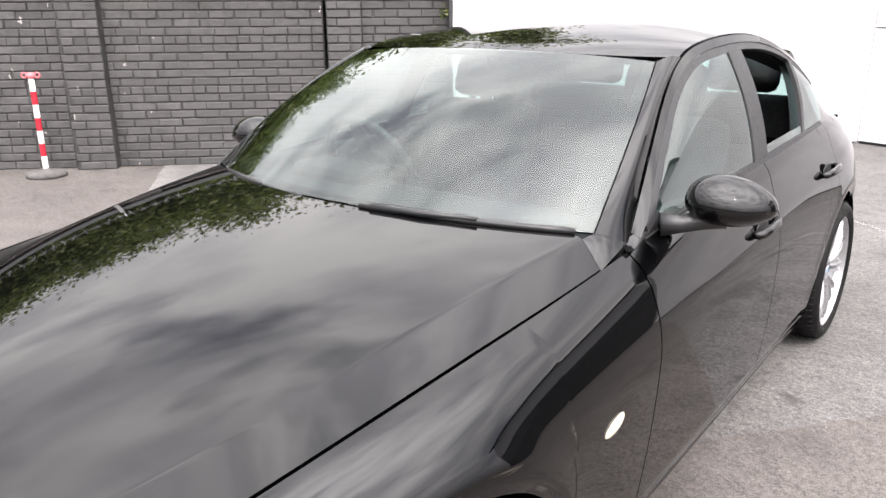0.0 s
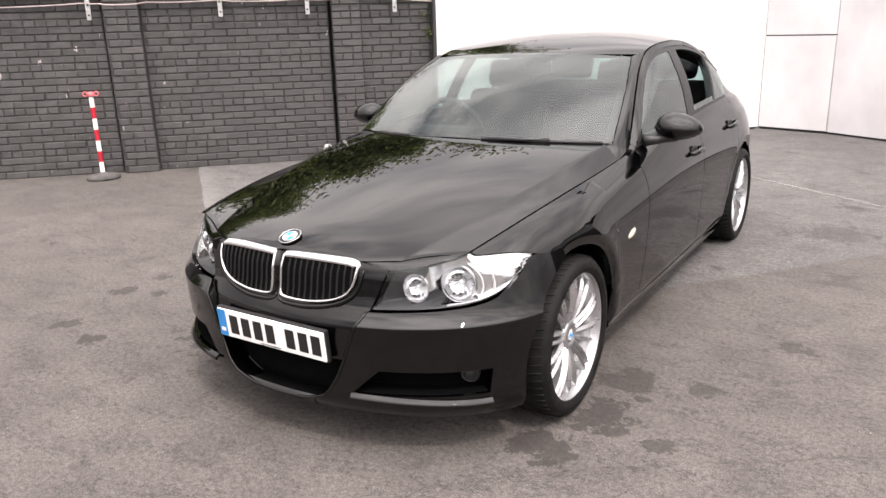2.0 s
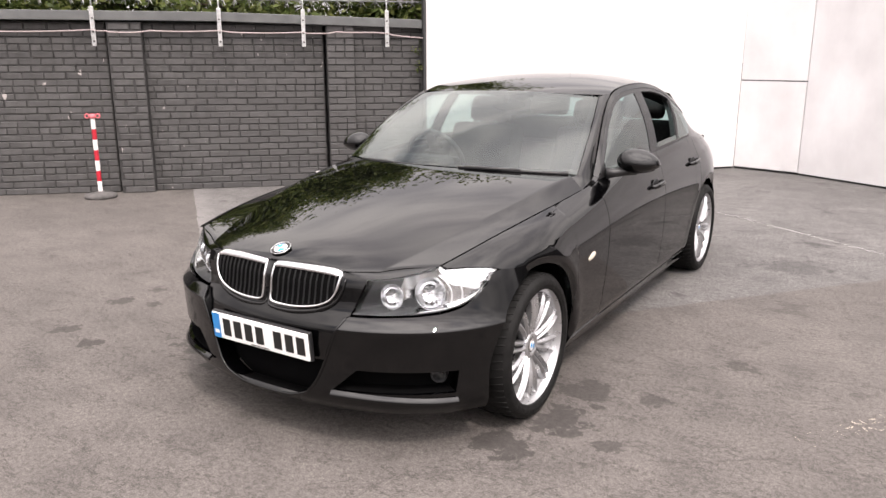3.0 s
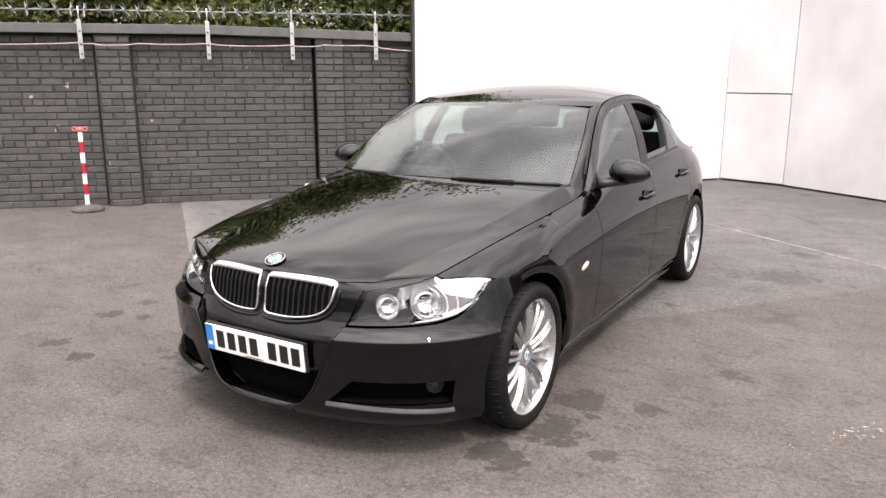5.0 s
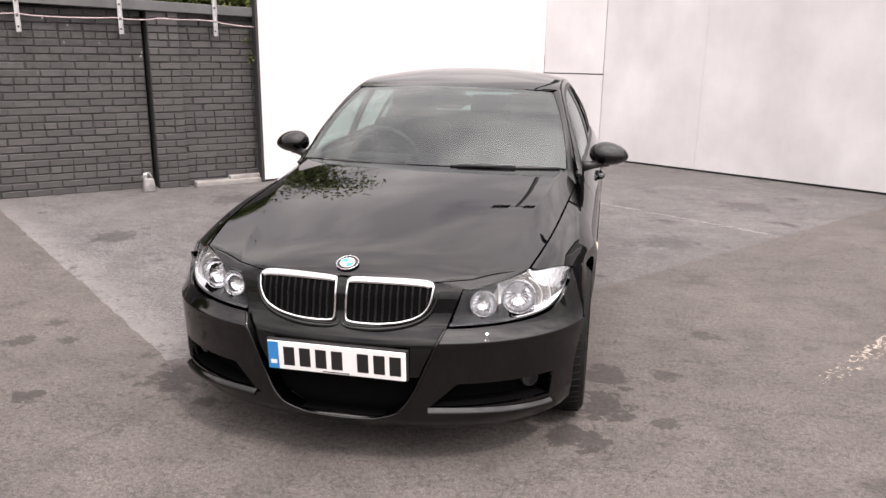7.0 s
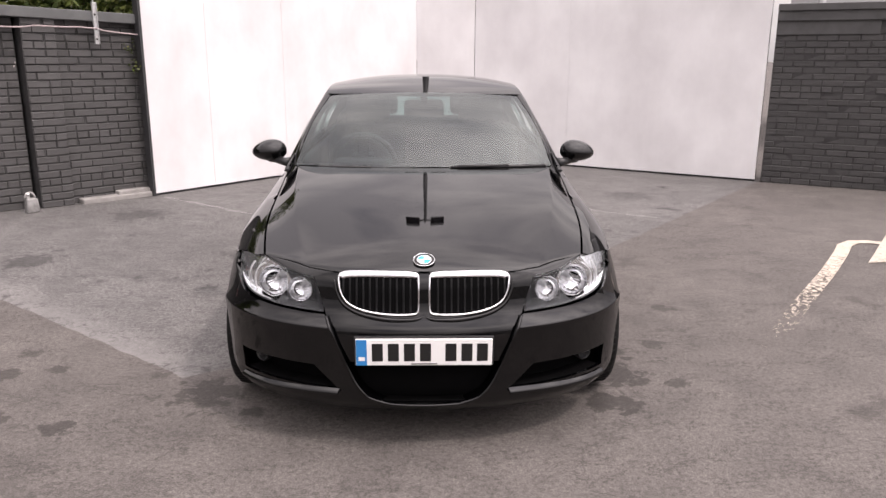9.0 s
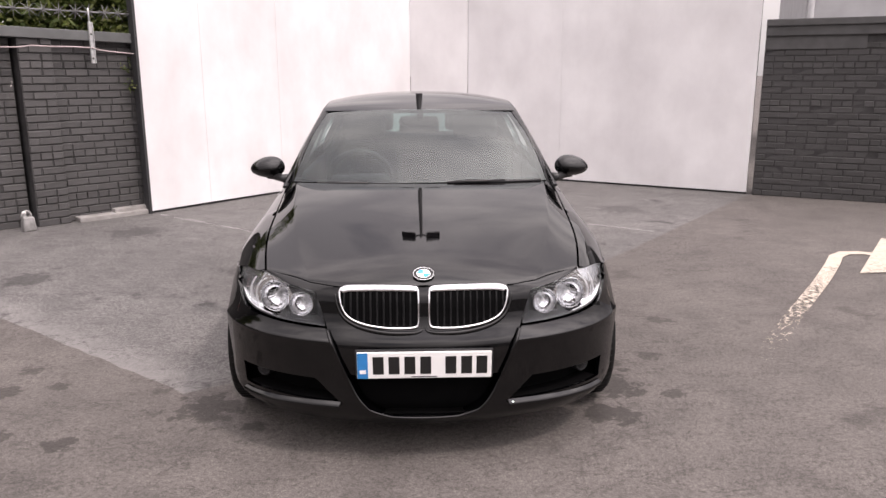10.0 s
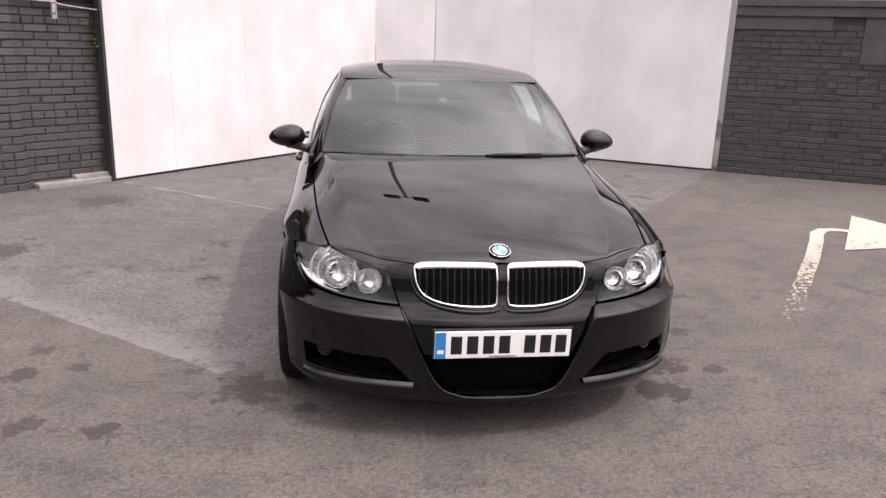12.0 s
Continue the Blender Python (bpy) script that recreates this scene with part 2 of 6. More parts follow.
# ---- mesh helpers ----
def link(name, bm, material, parent=None, label="", smooth=False):
    me = bpy.data.meshes.new(name)
    bm.to_mesh(me)
    bm.free()
    me.materials.append(material)
    if smooth:
        me.shade_smooth()
    ob = new(name, me)
    if parent:
        ob.parent = parent
    if label:
        ob["label"] = label
    return ob


def part(name, bm, material, parent, label="", smooth=False):
    """One mesh object under a thing or under a part; parents stand unrotated, so the part takes back their place."""
    ob = link(name, bm, material, parent, label, smooth)
    here, p = Vector((0, 0, 0)), parent
    while p:
        here += p.location
        p = p.parent
    ob.location = -here
    return ob


def thing(name, at, label, category, group="", kind=""):
    ob = new(name)
    ob.empty_display_size = 0.1
    ob.location = at
    return tagged(ob, label, category, group, kind)


def add_box(bm, lo, hi, bevel=0.0, m=None):
    got = bmesh.ops.create_cube(bm, size=1.0)
    c, s = (Vector(lo) + Vector(hi)) / 2, Vector(hi) - Vector(lo)
    mat = Matrix.Translation(c) @ Matrix.Diagonal((*s, 1))
    bmesh.ops.transform(bm, matrix=mat, verts=got["verts"])
    vs = got["verts"]
    if bevel:
        edges = list({e for v in vs for e in v.link_edges})
        res = bmesh.ops.bevel(bm, geom=edges, offset=bevel, segments=2, profile=0.5, affect="EDGES")
        vs = list({v for f in res["faces"] for v in f.verts} | {v for v in vs if v.is_valid})
    if m is not None:
        bmesh.ops.transform(bm, matrix=m, verts=vs)
    return vs


def box(lo, hi, bevel=0.0, m=None):
    bm = bmesh.new()
    add_box(bm, lo, hi, bevel, m)
    return bm


def add_tube(bm, pts, r, n=8, closed=False, r2=None):
    """A tube along points; r may be a number or one radius per point."""
    pts = [Vector(p) for p in pts]
    k = len(pts)
    rs = [r] * k if isinstance(r, (int, float)) else list(r)
    rings, up = [], None
    for i, p in enumerate(pts):
        a = pts[(i - 1) % k] if closed or i > 0 else p
        b = pts[(i + 1) % k] if closed or i < k - 1 else p
        t = (b - a).normalized()
        if up is None:
            up = t.orthogonal().normalized()
        up = (up - t * up.dot(t)).normalized()
        side = t.cross(up)
        rings.append([bm.verts.new(p + (up * math.cos(q) + side * math.sin(q) * (r2 or 1)) * rs[i]) for q in (2 * math.pi * j / n for j in range(n))])
    for i in range(k if closed else k - 1):
        a, b = rings[i], rings[(i + 1) % k]
        for j in range(n):
            bm.faces.new((a[j], a[(j + 1) % n], b[(j + 1) % n], b[j]))
    if not closed:
        bm.faces.new(rings[0][::-1])
        bm.faces.new(rings[-1])
    return bm


def tube(pts, r, n=8, closed=False):
    return add_tube(bmesh.new(), pts, r, n, closed)


def add_lathe(bm, profile, n=32, m=None, cap=False):
    """Spin (radius, height) pairs round z."""
    rings = []
    for r, h in profile:
        rings.append([bm.verts.new((r * math.cos(2 * math.pi * j / n), r * math.sin(2 * math.pi * j / n), h)) for j in range(n)])
    for a, b in zip(rings, rings[1:]):
        for j in range(n):
            bm.faces.new((a[j], a[(j + 1) % n], b[(j + 1) % n], b[j]))
    if cap:
        bm.faces.new(rings[0][::-1])
        bm.faces.new(rings[-1])
    if m is not None:
        bmesh.ops.transform(bm, matrix=m, verts=[v for ring in rings for v in ring])
    return bm


def lathe(profile, n=32, m=None, cap=False):
    return add_lathe(bmesh.new(), profile, n, m, cap)


def add_prism(bm, outline, z0, z1):
    lo = [bm.verts.new((x, y, z0)) for x, y in outline]
    hi = [bm.verts.new((x, y, z1)) for x, y in outline]
    k = len(outline)
    bm.faces.new(lo[::-1])
    bm.faces.new(hi)
    for i in range(k):
        bm.faces.new((lo[i], lo[(i + 1) % k], hi[(i + 1) % k], hi[i]))
    return bm


# ---- ground ----
def sheet(name, outline, z, material, label, category, cells=0):
    bm = bmesh.new()
    bm.faces.new([bm.verts.new((x, y, z)) for x, y in outline])
    bmesh.ops.recalc_face_normals(bm, faces=bm.faces)
    if bm.faces[:][0].normal.z < 0:
        bmesh.ops.reverse_faces(bm, faces=bm.faces)
    return tagged(link(name, bm, material), label, category, kind="structure")


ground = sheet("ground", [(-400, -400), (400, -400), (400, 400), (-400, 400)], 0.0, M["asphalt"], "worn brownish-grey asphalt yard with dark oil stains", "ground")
slab_bm = bmesh.new()
slab_rng, slab_line = random.Random(5), []
slab_corners = [(-5.35, 3.35), (-1.17, 0.0), (0.10, 0.72), (0.71, 1.51), (4.30, 6.08), (0.8, 8.4), (-0.15, 8.65), (-3.1, 5.25)]
for p, q in zip(slab_corners, slab_corners[1:] + slab_corners[:1]):
    steps = int(math.dist(p, q) / 0.11)
    for i in range(steps):
        f = i / steps
        slab_line.append((p[0] + (q[0] - p[0]) * f + slab_rng.gauss(0, 0.004), p[1] + (q[1] - p[1]) * f + slab_rng.gauss(0, 0.004)))
mid = Vector((sum(p[0] for p in slab_line), sum(p[1] for p in slab_line))) / len(slab_line)
outer = [slab_bm.verts.new((p[0], p[1], 0.0006)) for p in slab_line]
inner = [slab_bm.verts.new((p[0] + (mid.x - p[0]) * 0.02, p[1] + (mid.y - p[1]) * 0.02, 0.004)) for p in slab_line]
centre = slab_bm.verts.new((mid.x, mid.y, 0.004))
for i in range(len(outer)):
    j = (i + 1) % len(outer)
    slab_bm.faces.new((outer[i], outer[j], inner[j], inner[i]))
    slab_bm.faces.new((inner[i], inner[j], centre))
tagged(link("pavement", slab_bm, M["slab"]), "paler smooth asphalt patch under the white boards", "pavement", kind="structure")


def crack(pts, width, seed):
    """A thin dark crack that wanders along a line of points."""
    rng, bm, prev = random.Random(seed), bmesh.new(), None
    for (x0, y0), (x1, y1) in zip(pts, pts[1:]):
        a, b = Vector((x0, y0)), Vector((x1, y1))
        t = (b - a).normalized()
        n = Vector((-t.y, t.x))
        steps = max(4, int((b - a).length / 0.03))
        for i in range(steps + 1):
            p = a.lerp(b, i / steps) + n * rng.gauss(0, 0.006)
            w = width * rng.choice((0.05, 0.05, 0.3, 0.8, 1.0, 1.8))
            pair = (bm.verts.new((p.x + n.x * w, p.y + n.y * w, 0.0016)), bm.verts.new((p.x - n.x * w, p.y - n.y * w, 0.0016)))
            if prev:
                bm.faces.new((prev[1], pair[1], pair[0], prev[0]))
            prev = pair
    part("crack", bm, M["crack"], ground, "thin dark crack in the asphalt")


M["crack"] = plain("crack_dirt", (0.058, 0.052, 0.048), 0.95, vary=0.5, scale=25, bump=0.4)
CRACKS = (((-0.96, -0.50), (-1.055, -0.90)), ((-1.30, -0.36), (-1.48, -0.89)), ((0.95, -0.48), (0.43, -0.97)), ((0.62, -0.77), (0.59, -0.98)), ((0.90, -0.86), (1.265, -0.36)), ((-1.10, -1.23), (-0.945, -0.40)), ((0.37, -0.98), (0.77, -0.61), (1.06, -0.36), (1.88, 0.20)))
for seed, line in enumerate(CRACKS):
    crack(line, 0.0021, seed)


def make_joint():
    k = Nodes("pale_worn_joint")
    k.set(Base_Color=k.ramp(k.noise(9, 5), (0.3, (0.20, 0.19, 0.185)), (0.7, (0.29, 0.28, 0.275))), Roughness=0.9)
    see, mx = k.n.new("ShaderNodeBsdfTransparent"), k.n.new("ShaderNodeMixShader")
    k.l.new(k.mix(1.0, k.ramp(k.noise(2.2, 5), (0.32, 0.25), (0.55, 0.85)), k.ramp(k.noise(40, 5, 0.7), (0.30, 0.2), (0.55, 1.0)), "MULTIPLY"), mx.inputs["Fac"])
    k.l.new(see.outputs["BSDF"], mx.inputs[1])
    k.l.new(k.bsdf.outputs["BSDF"], mx.inputs[2])
    k.l.new(mx.outputs["Shader"], k.out.inputs["Surface"])
    return k.mat


M["joint"] = make_joint()


def joint_line(a, b, width, z):
    a, b = Vector(a), Vector(b)
    t = (b - a).normalized()
    n = Vector((-t.y, t.x)) * width / 2
    rng, bm, prev = random.Random(int(width * 1000)), bmesh.new(), None
    for i in range(41):
        p = a.lerp(b, i / 40)
        w0, w1 = rng.uniform(0.7, 1.3), rng.uniform(0.7, 1.3)
        pair = (bm.verts.new((p.x + n.x * w0, p.y + n.y * w0, z)), bm.verts.new((p.x - n.x * w1, p.y - n.y * w1, z)))
        if prev:
            bm.faces.new((prev[1], pair[1], pair[0], prev[0]))
        prev = pair
    tagged(link("joint", bm, M["joint"]), "pale worn joint line in the asphalt", "joint", kind="structure")


joint_line((-2.87, 4.87), (-1.20, 3.52), 0.05, 0.0075)
joint_line((0.45, 5.02), (2.3, 3.72), 0.045, 0.0075)


arrow = thing("road_arrow", (3.0, 1.9, 0), "worn cream-white painted turn arrow on the asphalt", "road marking", kind="structure")
ab = bmesh.new()
stem = [(1.84, 0.31), (2.0, 0.53), (2.42, 1.10), (2.98, 1.84), (3.35, 2.36), (3.52, 2.62), (3.66, 2.74), (3.80, 2.74), (3.90, 2.68)]
prev = None
for i, p in enumerate(stem):
    a, b = Vector(stem[max(i - 1, 0)]), Vector(stem[min(i + 1, len(stem) - 1)])
    t = (b - a).normalized()
    s = Vector((-t.y, t.x)) * 0.054
    pair = (ab.verts.new((p[0] + s.x, p[1] + s.y, 0.0085)), ab.verts.new((p[0] - s.x, p[1] - s.y, 0.0085)))
    if prev:
        ab.faces.new((prev[1], pair[1], pair[0], prev[0]))
    prev = pair
part("stem", ab, M["road_paint"], arrow)
ab = bmesh.new()
ab.faces.new([ab.verts.new((x, y, 0.0087)) for x, y in ((3.40, 2.06), (4.62, 2.22), (4.34, 3.32))])
part("arrow_head", ab, M["road_paint"], arrow)


# ---- painted brick wall with piers ----
WA_O, WA_D, WA_N = Vector((-3.0, 5.06, 0)), Vector((-0.715, -0.699, 0)).normalized(), Vector((0.699, -0.715, 0)).normalized()


def frame_of(origin, along, normal):
    """Wall coordinates: x along, y out of the face, z up."""
    m = Matrix.Identity(4)
    for i in range(3):
        m[i][0], m[i][1], m[i][2], m[i][3] = along[i], normal[i], float(i == 2), origin[i]
    return m


WA = frame_of(WA_O, WA_D, WA_N)
WALL_TOP = 1.885
# (from, to, how far behind the face of the piers)
BAYS = [(0.0, 0.90, 0.07), (0.90, 1.22, 0.0), (1.22, 1.255, 0.30), (1.255, 3.24, 0.11), (3.24, 3.60, 0.0), (3.60, 3.63, 0.22), (3.63, 6.60, 0.10), (6.60, 7.0, 0.0), (7.0, 11.0, 0.10)]

wall_west = thing("wall_west", WA_O, "dark grey painted brick yard wall with piers", "wall", kind="structure")


def brick_mesh(w, h, d):
    bm = bmesh.new()
    b = 0.006
    back = [bm.verts.new((x, -d, z)) for x, z in ((-w / 2, -h / 2), (w / 2, -h / 2), (w / 2, h / 2), (-w / 2, h / 2))]
    mid = [bm.verts.new((x, -b, z)) for x, z in ((-w / 2, -h / 2), (w / 2, -h / 2), (w / 2, h / 2), (-w / 2, h / 2))]
    face = [bm.verts.new((x, 0, z)) for x, z in ((b - w / 2, b - h / 2), (w / 2 - b, b - h / 2), (w / 2 - b, h / 2 - b), (b - w / 2, h / 2 - b))]
    for a, c in ((back, mid), (mid, face)):
        for j in range(4):
            bm.faces.new((a[j], a[(j + 1) % 4], c[(j + 1) % 4], c[j]))
    bm.faces.new(face)
    bmesh.ops.recalc_face_normals(bm, faces=bm.faces)
    return bm


def courses(a, b, top, seed):
    """Bricks of one bay as (middle, height of middle, width)."""
    rng = random.Random(seed)
    row, z = 0, 0.0
    while z + 0.065 < top + 0.03:
        header = row % 6 == 3
        pitch = 0.1125 if header else 0.225
        s = a - (0.0 if row % 2 else pitch / 2)
        while s < b - 0.02:
            lo, hi = max(s, a), min(s + pitch, b)
            if hi - lo > 0.045:
                yield (lo + hi) / 2, z + 0.0375, hi - lo - rng.uniform(0.006, 0.012), rng
            s += pitch * (1 + rng.uniform(-0.05, 0.05))
        z += 0.075
        row += 1


def build_bricks(wall, m, bays, top, mats, near, limit):
    meshes, rest = {}, bmesh.new()
    made = 0
    home = wall.location
    for n, (a, b, back) in enumerate(bays):
        for s, z, w, rng in courses(a, b, top, n):
            proud = -back + rng.uniform(-0.004, 0.005)
            at = m @ Matrix.Translation((s, proud, z)) @ Euler((rng.uniform(-0.03, 0.03), 0, rng.uniform(-0.015, 0.015))).to_matrix().to_4x4()
            key = round(w / 0.004)
            if near[0] <= s <= near[1] and made < limit:
                if key not in meshes:
                    me = bpy.data.meshes.new("brick")
                    bk = brick_mesh(key * 0.004, 0.0645, 0.03)
                    bk.to_mesh(me)
                    bk.free()
                    me.materials.append(mats[0])
                    meshes[key] = me
                ob = new("brick", meshes[key])
                ob.parent = wall
                ob.matrix_basis = Matrix.Translation(-home) @ at
                made += 1
            else:
                hw, hh = w / 2, 0.033
                rings = []
                for cut, deep in ((0.006, 0.0), (0.0, -0.006), (0.0, -0.03)):
                    a0, b0 = hw - cut, hh - cut
                    rings.append([rest.verts.new(at @ Vector(p)) for p in ((-a0, deep, -b0), (a0, deep, -b0), (a0, deep, b0), (-a0, deep, b0))])
                rest.faces.new(rings[0])
                for f, g in zip(rings, rings[1:]):
                    for j in range(4):
                        rest.faces.new((f[j], g[j], g[(j + 1) % 4], f[(j + 1) % 4]))
    bmesh.ops.recalc_face_normals(rest, faces=rest.faces)
    tagged(part("brickwork", rest, mats[1], wall), kind="stuff")


bm = bmesh.new()
for a, b, back in BAYS:
    add_box(bm, (a, -0.5, -0.05), (b, -back - 0.011, WALL_TOP), 0, WA)
part("core", bm, M["mortar"], wall_west)
bm = bmesh.new()
add_box(bm, (-0.02, -0.52, 1.84), (2.398, 0.03, 1.94), 0.006)
add_box(bm, (2.402, -0.52, 1.84), (11.0, 0.03, 1.94), 0.006)
for vert in bm.verts:
    vert.co.z += 0.062 * min(max(vert.co.x, 0.0) / 2.4, 1.0)
bmesh.ops.transform(bm, matrix=WA, verts=bm.verts)
tagged(link("coping", bm, M["coping"]), "grey painted coping along the top of the brick wall", "coping", kind="structure")

# step at the wall's end
bm = bmesh.new()
add_box(bm, (0.05, -0.075, -0.02), (0.84, 0.07, 0.055), 0.012, WA)
add_box(bm, (0.03, -0.075, -0.02), (0.45, 0.03, 0.095), 0.012, WA)
tagged(link("kerb", bm, M["concrete"]), "low broken concrete kerb at the foot of the brick wall", "kerb", kind="structure")

# ---- white boards ----
BOARD_H = 2.64


def board(name, a, b, seams, rails, joint=0.0012):
    a, b = Vector((*a, 0)), Vector((*b, 0))
    d = (b - a).normalized()
    n = Vector((d.y, -d.x, 0))
    m = frame_of(a, d, n)
    length = (b - a).length
    ob = thing(name, a, "tall white painted board wall with soft uneven tone", "board wall", kind="structure")
    cuts = [0.0, *seams, length]
    for s0, s1 in zip(cuts, cuts[1:]):
        levels = [0.03, *rails, BOARD_H]
        for z0, z1 in zip(levels, levels[1:]):
            part("panel", box((s0 + joint, -0.03, z0 + joint), (s1 - joint, 0.0, z1 - joint), 0.0006, m), M["board"], ob)
    part("backing", box((0.004, -0.09, 0.0), (length - 0.004, -0.034, BOARD_H - 0.01), 0, m), M["board_edge"], ob, "dark timber backing")
    return ob


board("wall_board_west", (-2.98, 4.95), (-0.11, 8.42), [0.78, 1.9], [])
board("wall_board_north", (-0.11, 8.42), (0.76, 8.17), [], [1.215], 0.008)
board("wall_board_east", (0.76, 8.17), (4.20, 6.0), [1.5], [])
edge_m = frame_of(Vector((-2.98, 4.95, 0)), Vector((0.695, 0.719, 0)), Vector((0.719, -0.695, 0)))
tagged(link("trim", box((-0.035, -0.10, 0.0), (-0.003, 0.012, BOARD_H), 0.003, edge_m), M["board_edge"]), "dark edge strip of the white board wall", "trim", kind="structure")

# ---- old brick wall on the far side ----
EA_O = Vector((4.27, 5.98, 0))
EA_D = Vector((1.69, -0.93, 0)).normalized()
EA_N = Vector((EA_D.y, -EA_D.x, 0))
EA = frame_of(EA_O, EA_D, EA_N)
wall_east = thing("wall_east", EA_O, "dark painted old brick wall with smooth patches", "wall", kind="structure")
part("core", box((0.0, -0.4, -0.05), (2.6, -0.008, 1.96), 0, EA), M["mortar_old"], wall_east)
bm = bmesh.new()
add_box(bm, (0.0, -0.44, 1.96), (2.6, 0.035, 2.075), 0.006, EA)
add_box(bm, (0.0, -0.46, 2.075), (2.6, 0.06, 2.155), 0.006, EA)
tagged(link("coping", bm, M["coping_dark"]), "dark grey stepped coping on the old brick wall", "coping", kind="structure")
bm = bmesh.new()
for s0, s1, z0, z1 in ((1.45, 2.6, 1.42, 1.96), (1.75, 2.6, 1.27, 1.42), (1.98, 2.6, 1.05, 1.27), (0.0, 1.1, 1.80, 1.96)):
    add_box(bm, (s0, -0.01, z0), (s1, 0.006, z1), 0.004, EA)
part("render_patch", bm, M["coping_dark"], wall_east, "smooth grey painted render patch")

# ---- building beyond the far wall ----
B_O = Vector((6.55, 9.6, 0))
B_D = Vector((0.93, -0.36, 0)).normalized()
B_M = frame_of(B_O, B_D, Vector((B_D.y, -B_D.x, 0)))
house = thing("building", B_O, "plain light grey rendered building beyond the yard wall", "building")
part("wall", box((0.0, -6.0, -0.05), (4.5, 0.0, 5.2), 0.01, B_M), M["render_wall"], house)
part("roof", box((-0.15, -6.2, 5.2), (4.7, 0.2, 5.35), 0.02, B_M), M["coping_dark"], house)
part("downpipe", tube([B_M @ Vector((0.07, 0.07, z)) for z in (0, 2, 4, 5.2)], 0.05, 12), M["pipe"], house, "grey plastic downpipe", True)

# ---- added unseen walls: close the yard behind the camera, shape paint reflections ----
for nm, lo, hi in (("wall_south", (-14, -13.4, -0.05), (15, -13.0, 2.0)), ("wall_far_east", (19.0, -13.0, -0.05), (19.4, 6.0, 1.6))):
    tagged(link(nm, box(lo, hi, 0.01), M["unseen_wall"]), "plain grey added wall, unseen, for car paint reflections", "wall", kind="structure")
tagged(link("wall_far_west", box((-13.4, -13.0, -0.05), (-13.0, -2.6, 2.2), 0.01), M["unseen_wall"]), "plain grey added wall, unseen, for car paint reflections", "wall", kind="structure")

# ---- things on and along the brick wall ----
def wp(s, out, z):
    return WA @ Vector((s, out, z))


BRACKETS = (0.52, 1.48, 2.40, 3.72, 5.4)
for s in BRACKETS:
    br = thing("wall_bracket", wp(s, 0.0, 1.63), "galvanised steel bracket strapped to the wall coping", "bracket", "wall brackets")
    bm = bmesh.new()
    add_box(bm, (s - 0.022, 0.03, 1.63), (s + 0.022, 0.042, 2.04), 0.003, WA)
    add_box(bm, (s - 0.022, 0.042, 1.63), (s - 0.016, 0.062, 2.04), 0.002, WA)
    add_box(bm, (s + 0.016, 0.042, 1.63), (s + 0.022, 0.062, 2.04), 0.002, WA)
    part("channel", bm, M["galv"], br)
    part("upright", tube([wp(s, 0.03, 2.03), wp(s, 0.03, 2.18)], 0.009, 8), M["galv"], br, "", True)
    for z in (1.68, 1.78, 1.92):
        part("bolt", lathe([(0.0, 0.0), (0.011, 0.0), (0.011, 0.008), (0.0, 0.009)], 8, WA @ Matrix.Translation((s, 0.042, z)) @ Euler((radians(-90), 0, 0)).to_matrix().to_4x4()), M["rubber_grey"], br)

guard = thing("spike_guard", wp(3.0, 0.03, 2.18), "galvanised rotating anti-climb spikes above the brick wall", "spike guard")
part("shaft", tube([wp(-0.02, 0.03, 2.14), wp(3.0, 0.03, 2.14), wp(7.0, 0.03, 2.14)], 0.008, 8), M["galv_dark"], guard, "", True)
spin = bmesh.new()
rng = random.Random(4)
foot = [spin.verts.new((0.012, 0, 0)), spin.verts.new((-0.012, 0, 0))]
for k in range(4):
    q = math.pi * k / 4 + 0.2
    v = Vector((rng.uniform(-0.02, 0.02), math.cos(q), math.sin(q)))
    side = Vector((1, 0, 0))
    for sgn in (1, -1):
        tip = v * 0.10 * sgn
        a, b = side * 0.012, v.cross(side).normalized() * 0.006
        vs = [foot[0], spin.verts.new(b), foot[1], spin.verts.new(-b)]
        t = spin.verts.new(tip)
        for j in range(4):
            spin.faces.new((vs[j], vs[(j + 1) % 4], t))
spin_me = bpy.data.meshes.new("spinner")
spin.to_mesh(spin_me)
spin.free()
spin_me.materials.append(M["galv_dark"])
s = 0.06
while s < 6.6:
    ob = new("spinner", spin_me)
    ob.parent = guard
    ob.matrix_basis = Matrix.Translation(-guard.location) @ WA @ Matrix.Translation((s, 0.03, 2.14)) @ Euler((rng.uniform(0, 1.5), rng.uniform(-0.3, 0.3), rng.uniform(0.5, 1.3))).to_matrix().to_4x4()
    s += rng.uniform(0.125, 0.165)

cable_pts = []
hang = [0.0, 0.52, 1.20, 1.48, 2.40, 3.24, 3.60, 3.72, 5.4, 6.6]
for i, (s0, s1) in enumerate(zip(hang, hang[1:])):
    for j in range(8):
        f = j / 8
        cable_pts.append(wp(s0 + (s1 - s0) * f, 0.055, 1.79 - 0.06 * max(0.0, 1 - (s0 + (s1 - s0) * f) / 0.7) + 0.012 * math.sin(i * 2.1) - 0.10 * (s1 - s0) * f * (1 - f) * 0.6))
tagged(link("cable", tube(cable_pts, 0.0065, 6), M["cable"], smooth=True), "thin pinkish-grey cable clipped along the brick wall", "cable")

